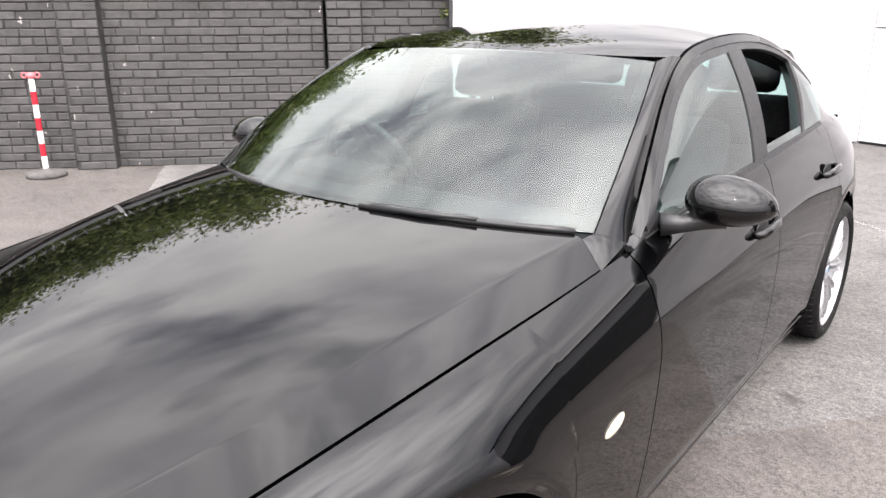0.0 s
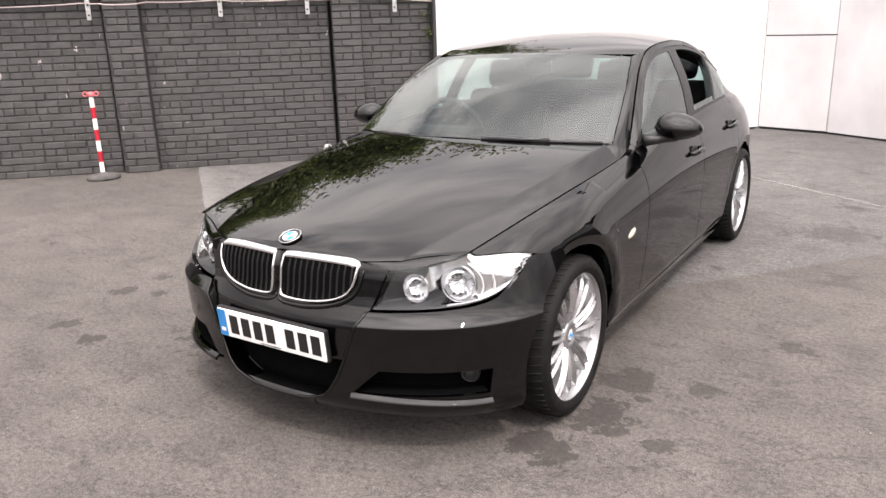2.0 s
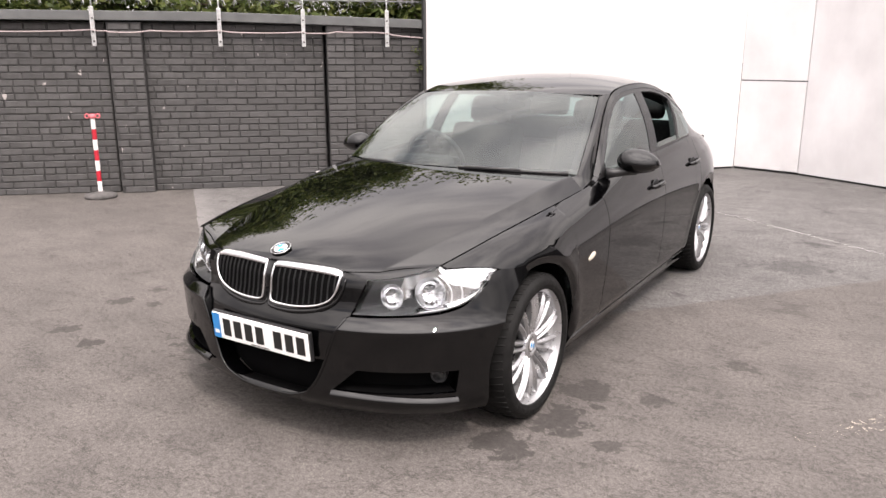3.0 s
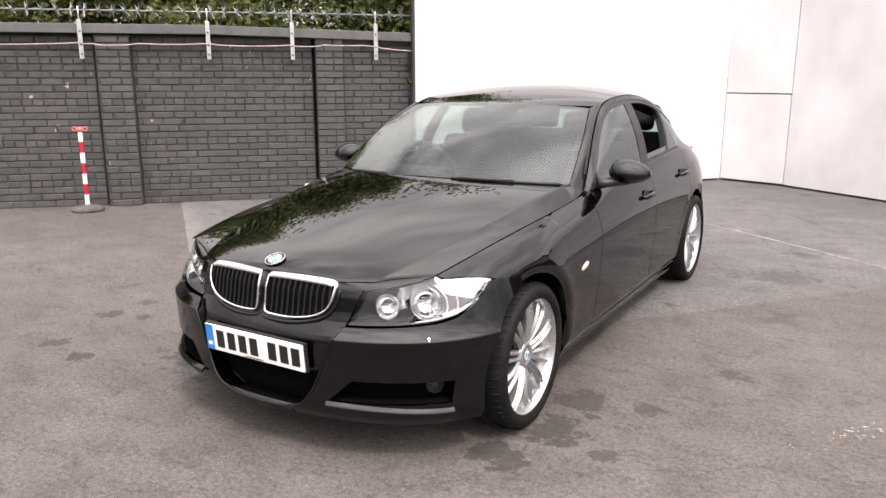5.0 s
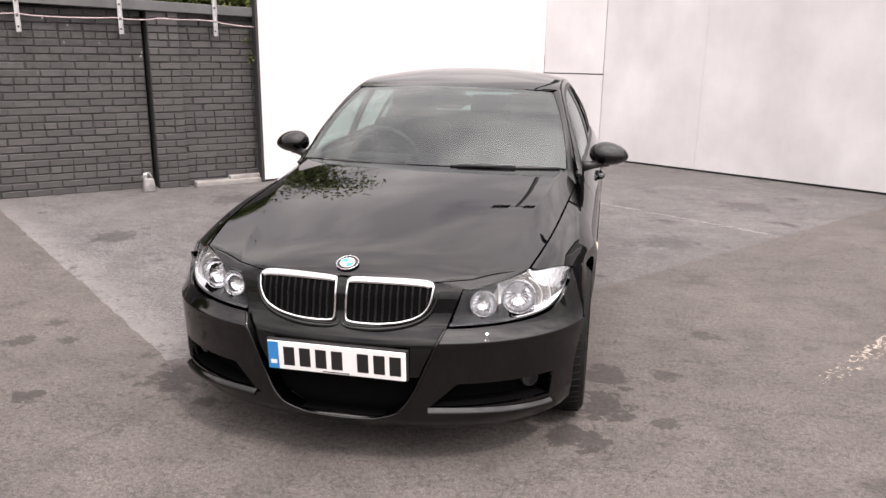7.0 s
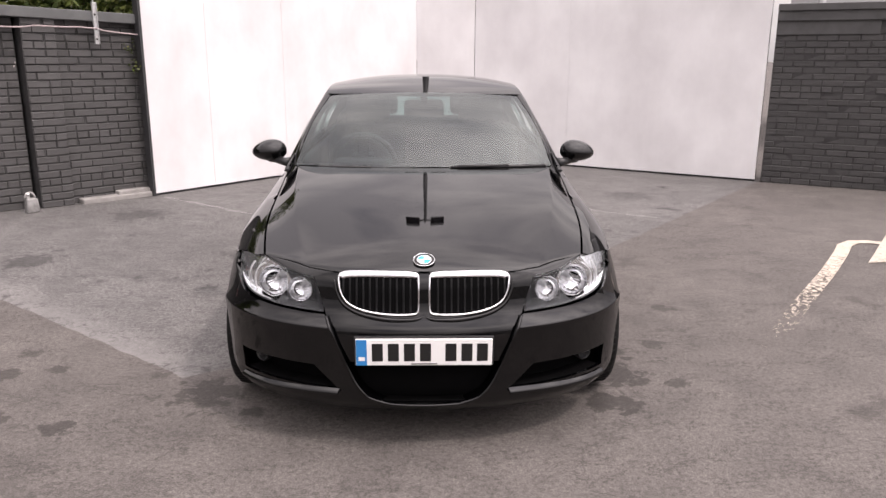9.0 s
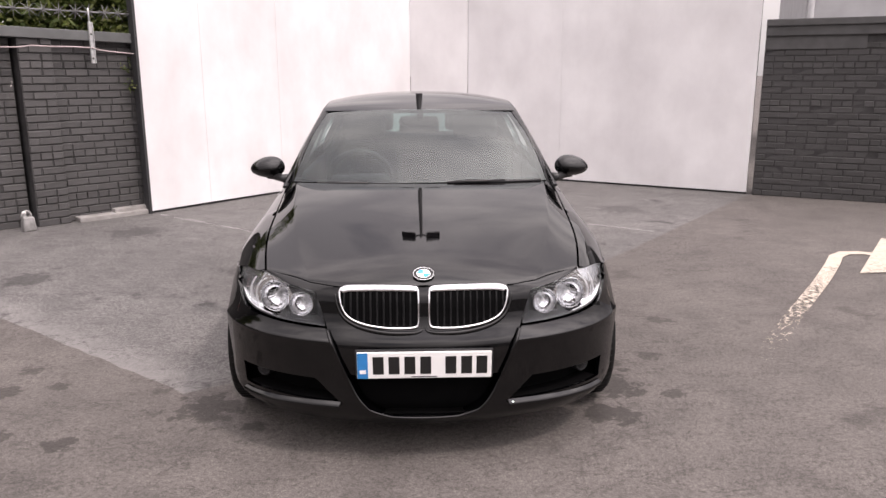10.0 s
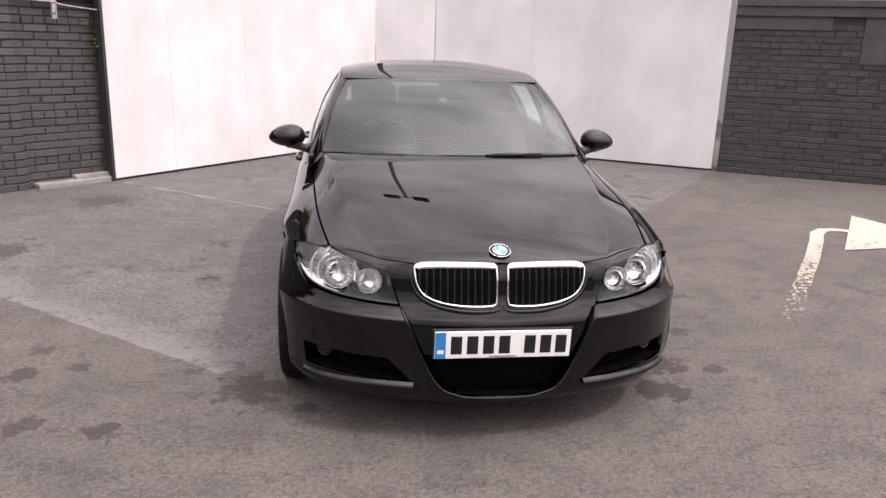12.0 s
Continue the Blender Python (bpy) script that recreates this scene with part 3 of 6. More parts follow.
post = thing("barrier_post", (-5.52, 2.235, 0), "red and white banded plastic barrier post on a black base", "barrier post")
part("base", lathe([(0.0, 0.0), (0.165, 0.0), (0.172, 0.02), (0.16, 0.045), (0.06, 0.06), (0.04, 0.075), (0.0, 0.075)], 28, Matrix.Translation(post.location)), M["rubber_grey"], post, "dark weighted rubber base", True)
for k in range(7):
    z0 = 0.07 + k * 0.1143
    part("band", lathe([(0.0, z0), (0.024, z0 + 0.0005), (0.024, z0 + 0.1138), (0.0, z0 + 0.1143)], 16, Matrix.Translation(post.location)), M["white"] if k % 2 == 0 else M["red"], post, smooth=False)
bm = lathe([(0.0, 0.87), (0.036, 0.87), (0.04, 0.885), (0.036, 0.905), (0.02, 0.918), (0.0, 0.92)], 16, Matrix.Translation(post.location))
for sx in (1, -1):
    c = post.location + WA_D * 0.055 * sx + Vector((0, 0, 0.895))
    add_tube(bm, [c + WA_D * 0.022 * math.cos(q) + Vector((0, 0, 0.022 * math.sin(q))) for q in (2 * math.pi * j / 12 for j in range(12))], 0.007, 6, True)
part("cap", bm, M["pink"], post, "faded red cap with two chain eyes", True)

jug = thing("water_jug", (-3.88, 4.02, 0), "dirty white plastic jug with a handle beside the wall pier", "jug")
jm = Matrix.Translation(jug.location) @ Matrix.Rotation(math.atan2(WA_D.y, WA_D.x), 4, "Z")
bm = bmesh.new()
add_box(bm, (-0.062, -0.05, 0.0), (0.062, 0.05, 0.15), 0.02, None)
for vert in bm.verts:
    if vert.co.z > 0.10:
        vert.co.x, vert.co.y = vert.co.x * 0.86, vert.co.y * 0.8
bmesh.ops.transform(bm, matrix=jm, verts=bm.verts)
part("body", bm, M["jug"], jug, "", True)
part("handle", tube([jm @ Vector((0.012 - 0.045 * math.cos(q), 0, 0.145 + 0.06 * math.sin(q))) for q in (math.pi * j / 10 for j in range(11))], 0.011, 8), M["jug"], jug, "", True)
part("neck", lathe([(0.026, 0.145), (0.018, 0.165), (0.016, 0.185)], 14, jm @ Matrix.Translation((0.03, 0, 0))), M["jug"], jug, "", True)
part("cap", lathe([(0.0, 0.18), (0.019, 0.18), (0.019, 0.203), (0.0, 0.205)], 14, jm @ Matrix.Translation((0.03, 0, 0))), M["white"], jug, "", True)


# ---- trees behind the brick wall ----
def leaf_quads(bm, centre, count, spread, size, rng):
    for _ in range(count):
        d = Vector((rng.gauss(0, 1), rng.gauss(0, 1), rng.gauss(0, 0.8)))
        p = centre + d * spread * 0.5
        ax = Vector((rng.gauss(0, 1), rng.gauss(0, 1), rng.gauss(0, 0.6))).normalized()
        bx = ax.orthogonal().normalized()
        bx = (bx * math.cos(rng.uniform(0, 6.28)) + ax.cross(bx) * math.sin(rng.uniform(0, 6.28))).normalized()
        s = size * rng.uniform(0.6, 1.3)
        pts = (p - ax * s, p - bx * s * 0.42 + ax * 0.1 * s, p + ax * s, p + bx * s * 0.42 + ax * 0.1 * s)
        bm.faces.new([bm.verts.new(q) for q in pts])


def tree(at, height, width, seed, leaves):
    rng = random.Random(seed)
    ob = thing("tree", at, "leafy green tree with an open uneven crown behind the wall", "tree", "trees behind the wall")
    base = Vector(at)
    trunk, crown = bmesh.new(), bmesh.new()
    tips = []
    top = base + Vector((rng.uniform(-0.3, 0.3), rng.uniform(-0.3, 0.3), height * 0.62))
    add_tube(trunk, [base + Vector((0, 0, -0.05)), base.lerp(top, 0.35) + Vector((0.08, -0.05, 0)), base.lerp(top, 0.7), top], [0.16, 0.12, 0.085, 0.05], 9)
    for k in range(13):
        f = rng.uniform(0.3, 1.0)
        a = base.lerp(top, f)
        q = k * 2.4 + rng.uniform(-0.3, 0.3)
        reach = width * rng.uniform(0.5, 1.0) * (1.15 - 0.5 * f)
        rise = height * rng.uniform(0.12, 0.34)
        b = a + Vector((math.cos(q) * reach * 0.5, math.sin(q) * reach * 0.5, rise * 0.65))
        c = a + Vector((math.cos(q) * reach, math.sin(q) * reach, rise))
        add_tube(trunk, [a, b, c], [0.05, 0.032, 0.014], 6)
        tips += [b.lerp(c, g) for g in (0.1, 0.4, 0.7, 1.0)]
        for _ in range(3):
            e = b.lerp(c, rng.random()) + Vector((rng.gauss(0, 0.4), rng.gauss(0, 0.4), rng.uniform(-0.5, 0.45))) * width * 0.35
            add_tube(trunk, [b.lerp(c, 0.4), e], [0.018, 0.008], 5)
            tips.append(e)
    for p in tips:
        leaf_quads(crown, p, leaves, width * 0.30, 0.060, rng)
    part("trunk", trunk, M["bark"], ob, "", True)
    part("crown", crown, M["leaf"], ob)
    return ob


for n, (s, back, h, w) in enumerate(((-0.3, 2.2, 5.0, 1.6), (1.9, 1.9, 5.2, 1.7), (3.9, 2.3, 5.6, 1.8), (6.0, 2.0, 5.0, 1.8), (8.3, 2.4, 5.6, 2.0))):
    p = WA @ Vector((s, -back, 0))
    tree((p.x, p.y, 0), h, w, 11 + n, 210)
hedge = bmesh.new()
rng = random.Random(31)
for k in range(420):
    leaf_quads(hedge, WA @ Vector((rng.uniform(-0.3, 8.5), -rng.uniform(1.0, 2.2), rng.uniform(1.2, 3.1))), 80, 0.55, 0.048, rng)
tagged(link("hedge", hedge, M["leaf"]), "dense green hedge foliage above the brick wall", "hedge", kind="stuff")
ivy = bmesh.new()
for k in range(4):
    leaf_quads(ivy, WA @ Vector((rng.uniform(0.10, 0.17), rng.uniform(-0.05, 0.03), rng.uniform(1.38, 1.8))), 14, 0.07, 0.026, rng)
tagged(link("creeper", ivy, M["leaf"]), "small green creeper at the end of the brick wall", "plant", kind="stuff")

# ---- double-headed lamp beyond the boards ----
lamp = thing("street_lamp", (0.05, 15.5, 0), "tall dark double-headed lamp column beyond the boards", "street lamp")
part("column", tube([(0.05, 15.5, 0), (0.05, 15.5, 5), (0.05, 15.5, 11.5)], [0.11, 0.09, 0.07], 12), M["lamp_metal"], lamp, "", True)
for sx in (1, -1):
    bm = bmesh.new()
    add_tube(bm, [(0.05, 15.5, 11.4), (0.05 + 0.3 * sx, 15.5, 11.47)], 0.035, 8)
    add_box(bm, (0.05 + (0.27 if sx > 0 else -0.95), 15.28, 11.4), (0.05 + (0.95 if sx > 0 else -0.27), 15.72, 11.56), 0.04)
    part("lamp_head", bm, M["lamp_metal"], lamp)

# ---- car: materials ----
def make_paint():
    k = Nodes("black_car_paint")
    k.set(Base_Color=(0.0008, 0.0008, 0.001), Metallic=0.0, Roughness=0.6, Coat_Weight=1.0, Coat_IOR=1.49)
    k.set(Coat_Roughness=k.ramp(k.noise(6, 4), (0.3, 0.012), (0.7, 0.035)))
    k.set(Specular_IOR_Level=0.0)
    wave = k.noise(3.0, 2, 0.4)
    b = k.n.new("ShaderNodeBump")
    b.inputs["Strength"].default_value, b.inputs["Distance"].default_value = 0.10, 0.004
    k.l.new(wave, b.inputs["Height"])
    k.l.new(b.outputs["Normal"], k.bsdf.inputs["Coat Normal"])
    return k.mat


def make_glass(name, tint, ior=1.5, rough=0.0, dirt=0.0):
    k = Nodes(name)
    see, gloss = k.n.new("ShaderNodeBsdfTransparent"), k.n.new("ShaderNodeBsdfGlossy")
    see.inputs["Color"].default_value = (*tint, 1)
    gloss.inputs["Roughness"].default_value = rough
    gloss.inputs["Color"].default_value = (0.93, 0.98, 0.97, 1)
    fr = k.n.new("ShaderNodeLayerWeight")
    fr.inputs["Blend"].default_value = 0.5
    power, scale_up = k.n.new("ShaderNodeMath"), k.n.new("ShaderNodeMath")
    power.operation, scale_up.operation = "POWER", "MULTIPLY_ADD"
    power.inputs[1].default_value = 4.2
    f0 = 2 * ((ior - 1) / (ior + 1)) ** 2
    scale_up.inputs[1].default_value, scale_up.inputs[2].default_value = 1 - f0, f0
    k.l.new(fr.outputs["Facing"], power.inputs[0])
    k.l.new(power.outputs["Value"], scale_up.inputs[0])
    mx = k.n.new("ShaderNodeMixShader")
    k.l.new(scale_up.outputs["Value"], mx.inputs["Fac"])
    k.l.new(see.outputs["BSDF"], mx.inputs[1])
    k.l.new(gloss.outputs["BSDF"], mx.inputs[2])
    last = mx.outputs["Shader"]
    if dirt:
        film = k.n.new("ShaderNodeBsdfDiffuse")
        film.inputs["Color"].default_value = (0.5, 0.5, 0.5, 1)
        m2 = k.n.new("ShaderNodeMixShader")
        k.l.new(k.ramp(k.noise(2.5, 4), (0.3, dirt * 0.7), (0.7, dirt * 1.3)), m2.inputs["Fac"])
        k.l.new(last, m2.inputs[1])
        k.l.new(film.outputs["BSDF"], m2.inputs[2])
        last = m2.outputs["Shader"]
    k.l.new(last, k.out.inputs["Surface"])
    return k.mat


M["paint"] = make_paint()
M["screen"] = make_glass("windscreen_glass", (0.42, 0.49, 0.475), 1.48, 0.0, 0.0)
M["rear_glass"] = make_glass("green_rear_glass", (0.36, 0.52, 0.50), 1.55)
M["tint"] = make_glass("green_side_glass", (0.60, 0.76, 0.72), 1.66)
M["lens"] = make_glass("clear_lamp_lens", (0.93, 0.94, 0.95), 1.28)
M["bowl"] = plain("faceted_reflector", (0.92, 0.92, 0.93), 0.16, 0.8, vary=0.04, scale=45, bump=0.6)
M["lamp_chrome"] = plain("lamp_chrome", (0.70, 0.70, 0.71), 0.05, 1.0, vary=0.03, scale=60)
M["lamp_silver"] = plain("lamp_silver", (0.86, 0.86, 0.87), 0.13, 0.97, vary=0.05, scale=9, bump=0.5)
M["chrome"] = plain("chrome", (0.82, 0.82, 0.83), 0.07, 1.0, vary=0.03)
M["satin"] = plain("satin_silver", (0.88, 0.88, 0.89), 0.36, 0.35, vary=0.05, scale=40)
M["bezel"] = plain("dark_lamp_bezel", (0.022, 0.022, 0.024), 0.35, vary=0.1)
M["plastic"] = plain("black_plastic", (0.012, 0.012, 0.013), 0.42, vary=0.2, scale=40, bump=0.2)
M["slat"] = plain("grille_black", (0.007, 0.007, 0.0075), 0.5, vary=0.1, Specular_IOR_Level=0.25)
# near-black: shade of openings, gaps and arches put into colour; also black trim
M["shade_black"] = plain("shade_and_trim_black", (0.004, 0.004, 0.0042), 0.9, Specular_IOR_Level=0.0)
M["rubber"] = plain("tyre_rubber", (0.009, 0.0088, 0.0087), 0.6, vary=0.3, scale=18, bump=0.25, Specular_IOR_Level=0.12)
M["alloy"] = plain("silver_alloy", (0.45, 0.45, 0.46), 0.30, 0.8, vary=0.06, scale=22)
M["barrel"] = plain("grey_rim_barrel", (0.42, 0.42, 0.425), 0.4, 0.7)
M["disc"] = plain("brake_steel", (0.30, 0.29, 0.28), 0.4, 0.9, vary=0.2)
M["plate"] = plain("white_plate", (0.80, 0.80, 0.79), 0.35, vary=0.03)
M["plate_blue"] = plain("blue_plate_band", (0.02, 0.20, 0.50), 0.35, vary=0.05)
M["ink"] = plain("black_plate_ink", (0.01, 0.01, 0.01), 0.4)
M["badge_blue"] = plain("badge_blue", (0.03, 0.28, 0.62), 0.25)
M["badge_white"] = plain("badge_white", (0.8, 0.8, 0.8), 0.25)
M["cloth"] = plain("dark_seat_cloth", (0.022, 0.022, 0.024), 0.85, vary=0.25, scale=30, bump=0.3)
M["dash"] = plain("dark_dashboard", (0.028, 0.028, 0.03), 0.7, vary=0.15, scale=40, bump=0.2)
M["wheel_rim"] = plain("steering_rim", (0.06, 0.06, 0.062), 0.28, vary=0.1)
M["liner"] = plain("grey_headliner", (0.06, 0.058, 0.057), 0.9, vary=0.1)
M["clear"] = plain("clear_indicator", (0.48, 0.43, 0.36), 0.2, vary=0.1)


# ---- car: surfaces ----
def spline(*keys):
    """A smooth monotone curve through (u, v) pairs, for numbers and arrays."""
    u, v = (np.array(c, float) for c in zip(*keys))
    h = np.diff(u)
    d = np.diff(v) / h
    t = np.zeros(len(u))
    t[0], t[-1] = d[0], d[-1]
    for i in range(1, len(u) - 1):
        if d[i - 1] * d[i] > 0:
            w1, w2 = 2 * h[i] + h[i - 1], h[i] + 2 * h[i - 1]
            t[i] = (w1 + w2) / (w1 / d[i - 1] + w2 / d[i])

    def at(x):
        x = np.clip(np.asarray(x, float), u[0], u[-1])
        i = np.clip(np.searchsorted(u, x, side="right") - 1, 0, len(u) - 2)
        s = (x - u[i]) / h[i]
        return (v[i] * (1 + 2 * s) * (1 - s) ** 2 + t[i] * h[i] * s * (1 - s) ** 2
                + v[i + 1] * s * s * (3 - 2 * s) - t[i + 1] * h[i] * s * s * (1 - s))
    return at


def flow(*keys):
    """A natural cubic through (u, v) pairs: no jump in curvature."""
    u, v = (np.array(c, float) for c in zip(*keys))
    n, h = len(u), np.diff(u)
    A, r = np.eye(n), np.zeros(n)
    for i in range(1, n - 1):
        A[i, i - 1:i + 2] = h[i - 1], 2 * (h[i - 1] + h[i]), h[i]
        r[i] = 6 * ((v[i + 1] - v[i]) / h[i] - (v[i] - v[i - 1]) / h[i - 1])
    m = np.linalg.solve(A, r)

    def at(x):
        x = np.clip(np.asarray(x, float), u[0], u[-1])
        i = np.clip(np.searchsorted(u, x, side="right") - 1, 0, n - 2)
        a, b = u[i + 1] - x, x - u[i]
        return (m[i] * a ** 3 + m[i + 1] * b ** 3) / (6 * h[i]) + (v[i] / h[i] - m[i] * h[i] / 6) * a + (v[i + 1] / h[i] - m[i + 1] * h[i] / 6) * b
    return at


def smooth(a, b, x):
    s = np.clip((np.asarray(x, float) - a) / (b - a), 0, 1)
    return s * s * (3 - 2 * s)


HUB_Z, ARCH_R, WHEELBASE = 0.312, 0.357, 2.76
# bonnet
top_x = flow((-0.47, 0.6416), (-0.2, 0.6896), (0.2, 0.7256), (0.55, 0.7485), (0.80, 0.7640), (1.2, 0.780), (1.6, 0.784), (2.2, 0.778), (2.6, 0.755), (3.0, 0.70), (3.6, 0.56))
top_z = flow((-0.47, 0.728), (-0.2, 0.778), (0.2, 0.827), (0.55, 0.8625), (0.80, 0.8935), (1.2, 0.937), (1.6, 0.957), (2.2, 0.980), (2.6, 0.986), (3.0, 0.968), (3.6, 0.890))
hood_edge_x, hood_edge_z = (lambda y: top_x(y) - 0.0012), top_z
hood_mid_z = flow((-0.70, 0.706), (-0.6, 0.746), (-0.35, 0.808), (0.0, 0.874), (0.3, 0.921), (0.55, 0.955), (0.75, 0.978))
hood_crease_x = flow((-0.60, 0.440), (-0.3, 0.528), (0.1, 0.612), (0.72, 0.688))
hood_front_y = spline((0.0, -0.656), (0.18, -0.645), (0.33, -0.614), (0.43, -0.562), (0.54, -0.497), (0.645, -0.443))
hood_rear_y = spline((0.0, 0.520), (0.4, 0.600), (0.60, 0.672), (0.68, 0.690), (0.755, 0.662))
# flanks
flank_w = flow((-0.50, 0.785), (-0.285, 0.842), (-0.15, 0.861), (0.0, 0.881), (0.3, 0.882), (0.75, 0.876), (1.5, 0.872), (2.4, 0.870), (2.76, 0.868), (3.1, 0.820), (3.4, 0.745), (3.6, 0.70), (3.78, 0.62))


def flank_x(y, z):
    """Half width of the body side at y, z."""
    y, z = np.broadcast_arrays(np.asarray(y, float), np.asarray(z, float))
    w, xt, zt = flank_w(y), top_x(y), top_z(y)
    b = smooth(0.3, 0.95, y)
    z1, p, q = 0.60 + 0.05 * b - 0.07 * smooth(0.25, -0.15, y), 2.3 - 0.3 * b, 1.75 - 0.4 * b
    t = np.clip((z - z1) / (zt - z1), 0, 1)
    x = w - (w - xt) * (1 - (1 - t ** p) ** (1 / q))
    low = np.clip((z1 - z) / 0.42, 0, 1)
    x = x - 0.030 * low ** 2 - 0.035 * smooth(0.27, 0.17, z)
    zc = 0.735 + 0.05 * (y - 0.5)
    x = x - 0.007 * smooth(zc, zc + 0.03, z) * smooth(0.7, 1.3, y) * (1 - smooth(0.7, 1.0, t)) + 0.0
    for yc in (0.0, WHEELBASE):
        r = np.hypot(y - yc, z - HUB_Z)
        # a swelling round the arch, then a lip that turns in to the wheel
        lip = smooth(0.2, 0.35, z) * (smooth(-0.26, -0.12, y) if yc == 0.0 else 1.0)
        x = x + 0.004 * np.exp(-((r - ARCH_R - 0.05) / 0.03) ** 2) * smooth(0.15, 0.3, z) - 0.012 * smooth(ARCH_R + 0.036, ARCH_R - 0.006, r) * lip
    return x


def arch_z(y, yc):
    return HUB_Z + np.sqrt(np.maximum(ARCH_R ** 2 - (np.asarray(y, float) - yc) ** 2, 0))


# nose
nose_d = spline((0.14, 0.655), (0.17, 0.690), (0.21, 0.722), (0.26, 0.731), (0.33, 0.728), (0.45, 0.735), (0.506, 0.7385), (0.511, 0.7375), (0.514, 0.7345), (0.520, 0.7275), (0.556, 0.696), (0.60, 0.682), (0.66, 0.672), (0.73, 0.640))
nose_x = spline((0.14, 0.825), (0.20, 0.862), (0.30, 0.880), (0.50, 0.886), (0.512, 0.8855), (0.522, 0.881), (0.56, 0.8690), (0.60, 0.857), (0.68, 0.832), (0.74, 0.811))
NN, NM = 2.2, 2.55


def nose_y(x, z, proud=0.0):
    t = np.clip(np.abs(x) / nose_x(z), 0, 1)
    return -(nose_d(z) + proud) * (1 - t ** NN) ** (1 / NM)


def nose_point(a, z, proud=0.0):
    """a runs from 0 on the car's axis to 1 where the nose would meet the axle line."""
    s, c = np.sin(a * np.pi / 2), np.cos(a * np.pi / 2)
    return np.stack(np.broadcast_arrays((nose_x(z) + proud) * s ** (2 / NN), -(nose_d(z) + proud) * np.maximum(c, 1e-6) ** (2 / NM), z), -1)


def nose_a(x, z):
    return 2 / np.pi * np.arcsin(np.clip((np.abs(x) / nose_x(z)) ** (NN / 2), 0, 1))


def nose_lifted(a, z, proud=0.0):
    """The bumper's skin, with its crease at one height round the nose."""
    s, c = np.sin(a * np.pi / 2), np.cos(a * np.pi / 2)
    return np.stack(np.broadcast_arrays((nose_x(z) + proud) * s ** (2 / NN), -(nose_d(z) + proud) * np.maximum(c, 1e-6) ** (2 / NM), z), -1)


def nose_arch_a(z):
    """a at the front edge of the wheel arch."""
    y = np.sqrt(np.maximum(ARCH_R ** 2 - (z - HUB_Z) ** 2, 0.01))
    return 2 / np.pi * np.arccos(np.clip((y / nose_d(z)) ** (NM / 2), 0, 1))


CORE = np.array((0.0, 1.3, 0.55))


def panel_bm(P, depth=0.014, ref=CORE, bm=None):
    """A skin over a grid of points with edges turned inwards."""
    bm = bm or bmesh.new()
    P = np.asarray(P, float)
    m, n = P.shape[:2]
    du, dv = np.gradient(P, axis=0), np.gradient(P, axis=1)
    N = np.cross(du, dv)
    N /= np.maximum(np.linalg.norm(N, axis=-1, keepdims=True), 1e-9)
    flip = np.mean(np.sum(N * (P - ref), -1)) < 0
    if flip:
        N = -N
    vs = [[bm.verts.new(P[i, j]) for j in range(n)] for i in range(m)]
    for i in range(m - 1):
        for j in range(n - 1):
            q = (vs[i][j], vs[i + 1][j], vs[i + 1][j + 1], vs[i][j + 1])
            try:
                f = bm.faces.new(q[::-1] if flip else q)
                f.smooth = True
            except ValueError:
                pass
    if depth:
        ring = [(i, 0) for i in range(m)] + [(m - 1, j) for j in range(1, n)] + [(i, n - 1) for i in range(m - 2, -1, -1)] + [(0, j) for j in range(n - 2, 0, -1)]
        outer = [bm.verts.new(P[i, j]) for i, j in ring]
        inner = [bm.verts.new(P[i, j] - N[i, j] * depth) for i, j in ring]
        k = len(ring)
        for a in range(k):
            b = (a + 1) % k
            q = (outer[a], outer[b], inner[b], inner[a])
            bm.faces.new(q if flip else q[::-1])
    return bm


def flip_x(P):
    P = np.array(P, float)
    P[..., 0] *= -1
    return P


def both(name, P, material, parent, label="", depth=0.014):
    for Q in (P, flip_x(P)):
        part(name, panel_bm(Q, depth), material, parent, label)


def lerp(a, b, f):
    return a + (b - a) * f


def flank_patch(us, nv, y0, y1, z0, z1, gap=0.0):
    """Skin of the side between two upright edges y0(z), y1(z) and two long edges z0(y), z1(y)."""
    u, v = np.meshgrid(np.asarray(us, float), np.linspace(0, 1, nv), indexing="ij")
    z = np.full(u.shape, 0.6)
    for _ in range(12):
        y = lerp(y0(z), y1(z), u)
        z = lerp(z0(y), z1(y), v)
    return np.stack((flank_x(y, z) + gap, y, z), -1)


def nose_patch(us, nv, a0, a1, z0, z1, proud=0.0):
    u, v = np.meshgrid(np.asarray(us, float), np.linspace(0, 1, nv), indexing="ij")
    z = np.full(u.shape, 0.4)
    for _ in range(14):
        a = lerp(a0(z), a1(z), u)
        z = 0.5 * z + 0.5 * lerp(z0(a), z1(a), v)
    return nose_lifted(a, z, proud)


def const(v):
    return lambda t: np.full(np.shape(t), float(v)) if np.shape(t) else float(v)


lin = np.linspace
car = thing("car", (0, 0, 0), "black four-door saloon car with silver alloy wheels, parked on the asphalt", "car")

# bonnet
half = np.concatenate((lin(0, 0.76, 30), (0.77, 0.776, 0.78, 0.784, 0.79), lin(0.80, 1, 12)))
u, v = np.meshgrid(np.concatenate((-half[:0:-1], half)), lin(0, 1, 72), indexing="ij")
y = np.zeros(u.shape)
for _ in range(12):
    au = np.abs(u)
    x = np.sign(u) * np.where(au < 0.78, hood_crease_x(y) * au / 0.78, lerp(hood_crease_x(y), hood_edge_x(y) - 0.0006, (au - 0.78) / 0.22))
    y = lerp(hood_front_y(np.abs(x)), hood_rear_y(np.abs(x)), v ** 1.1)


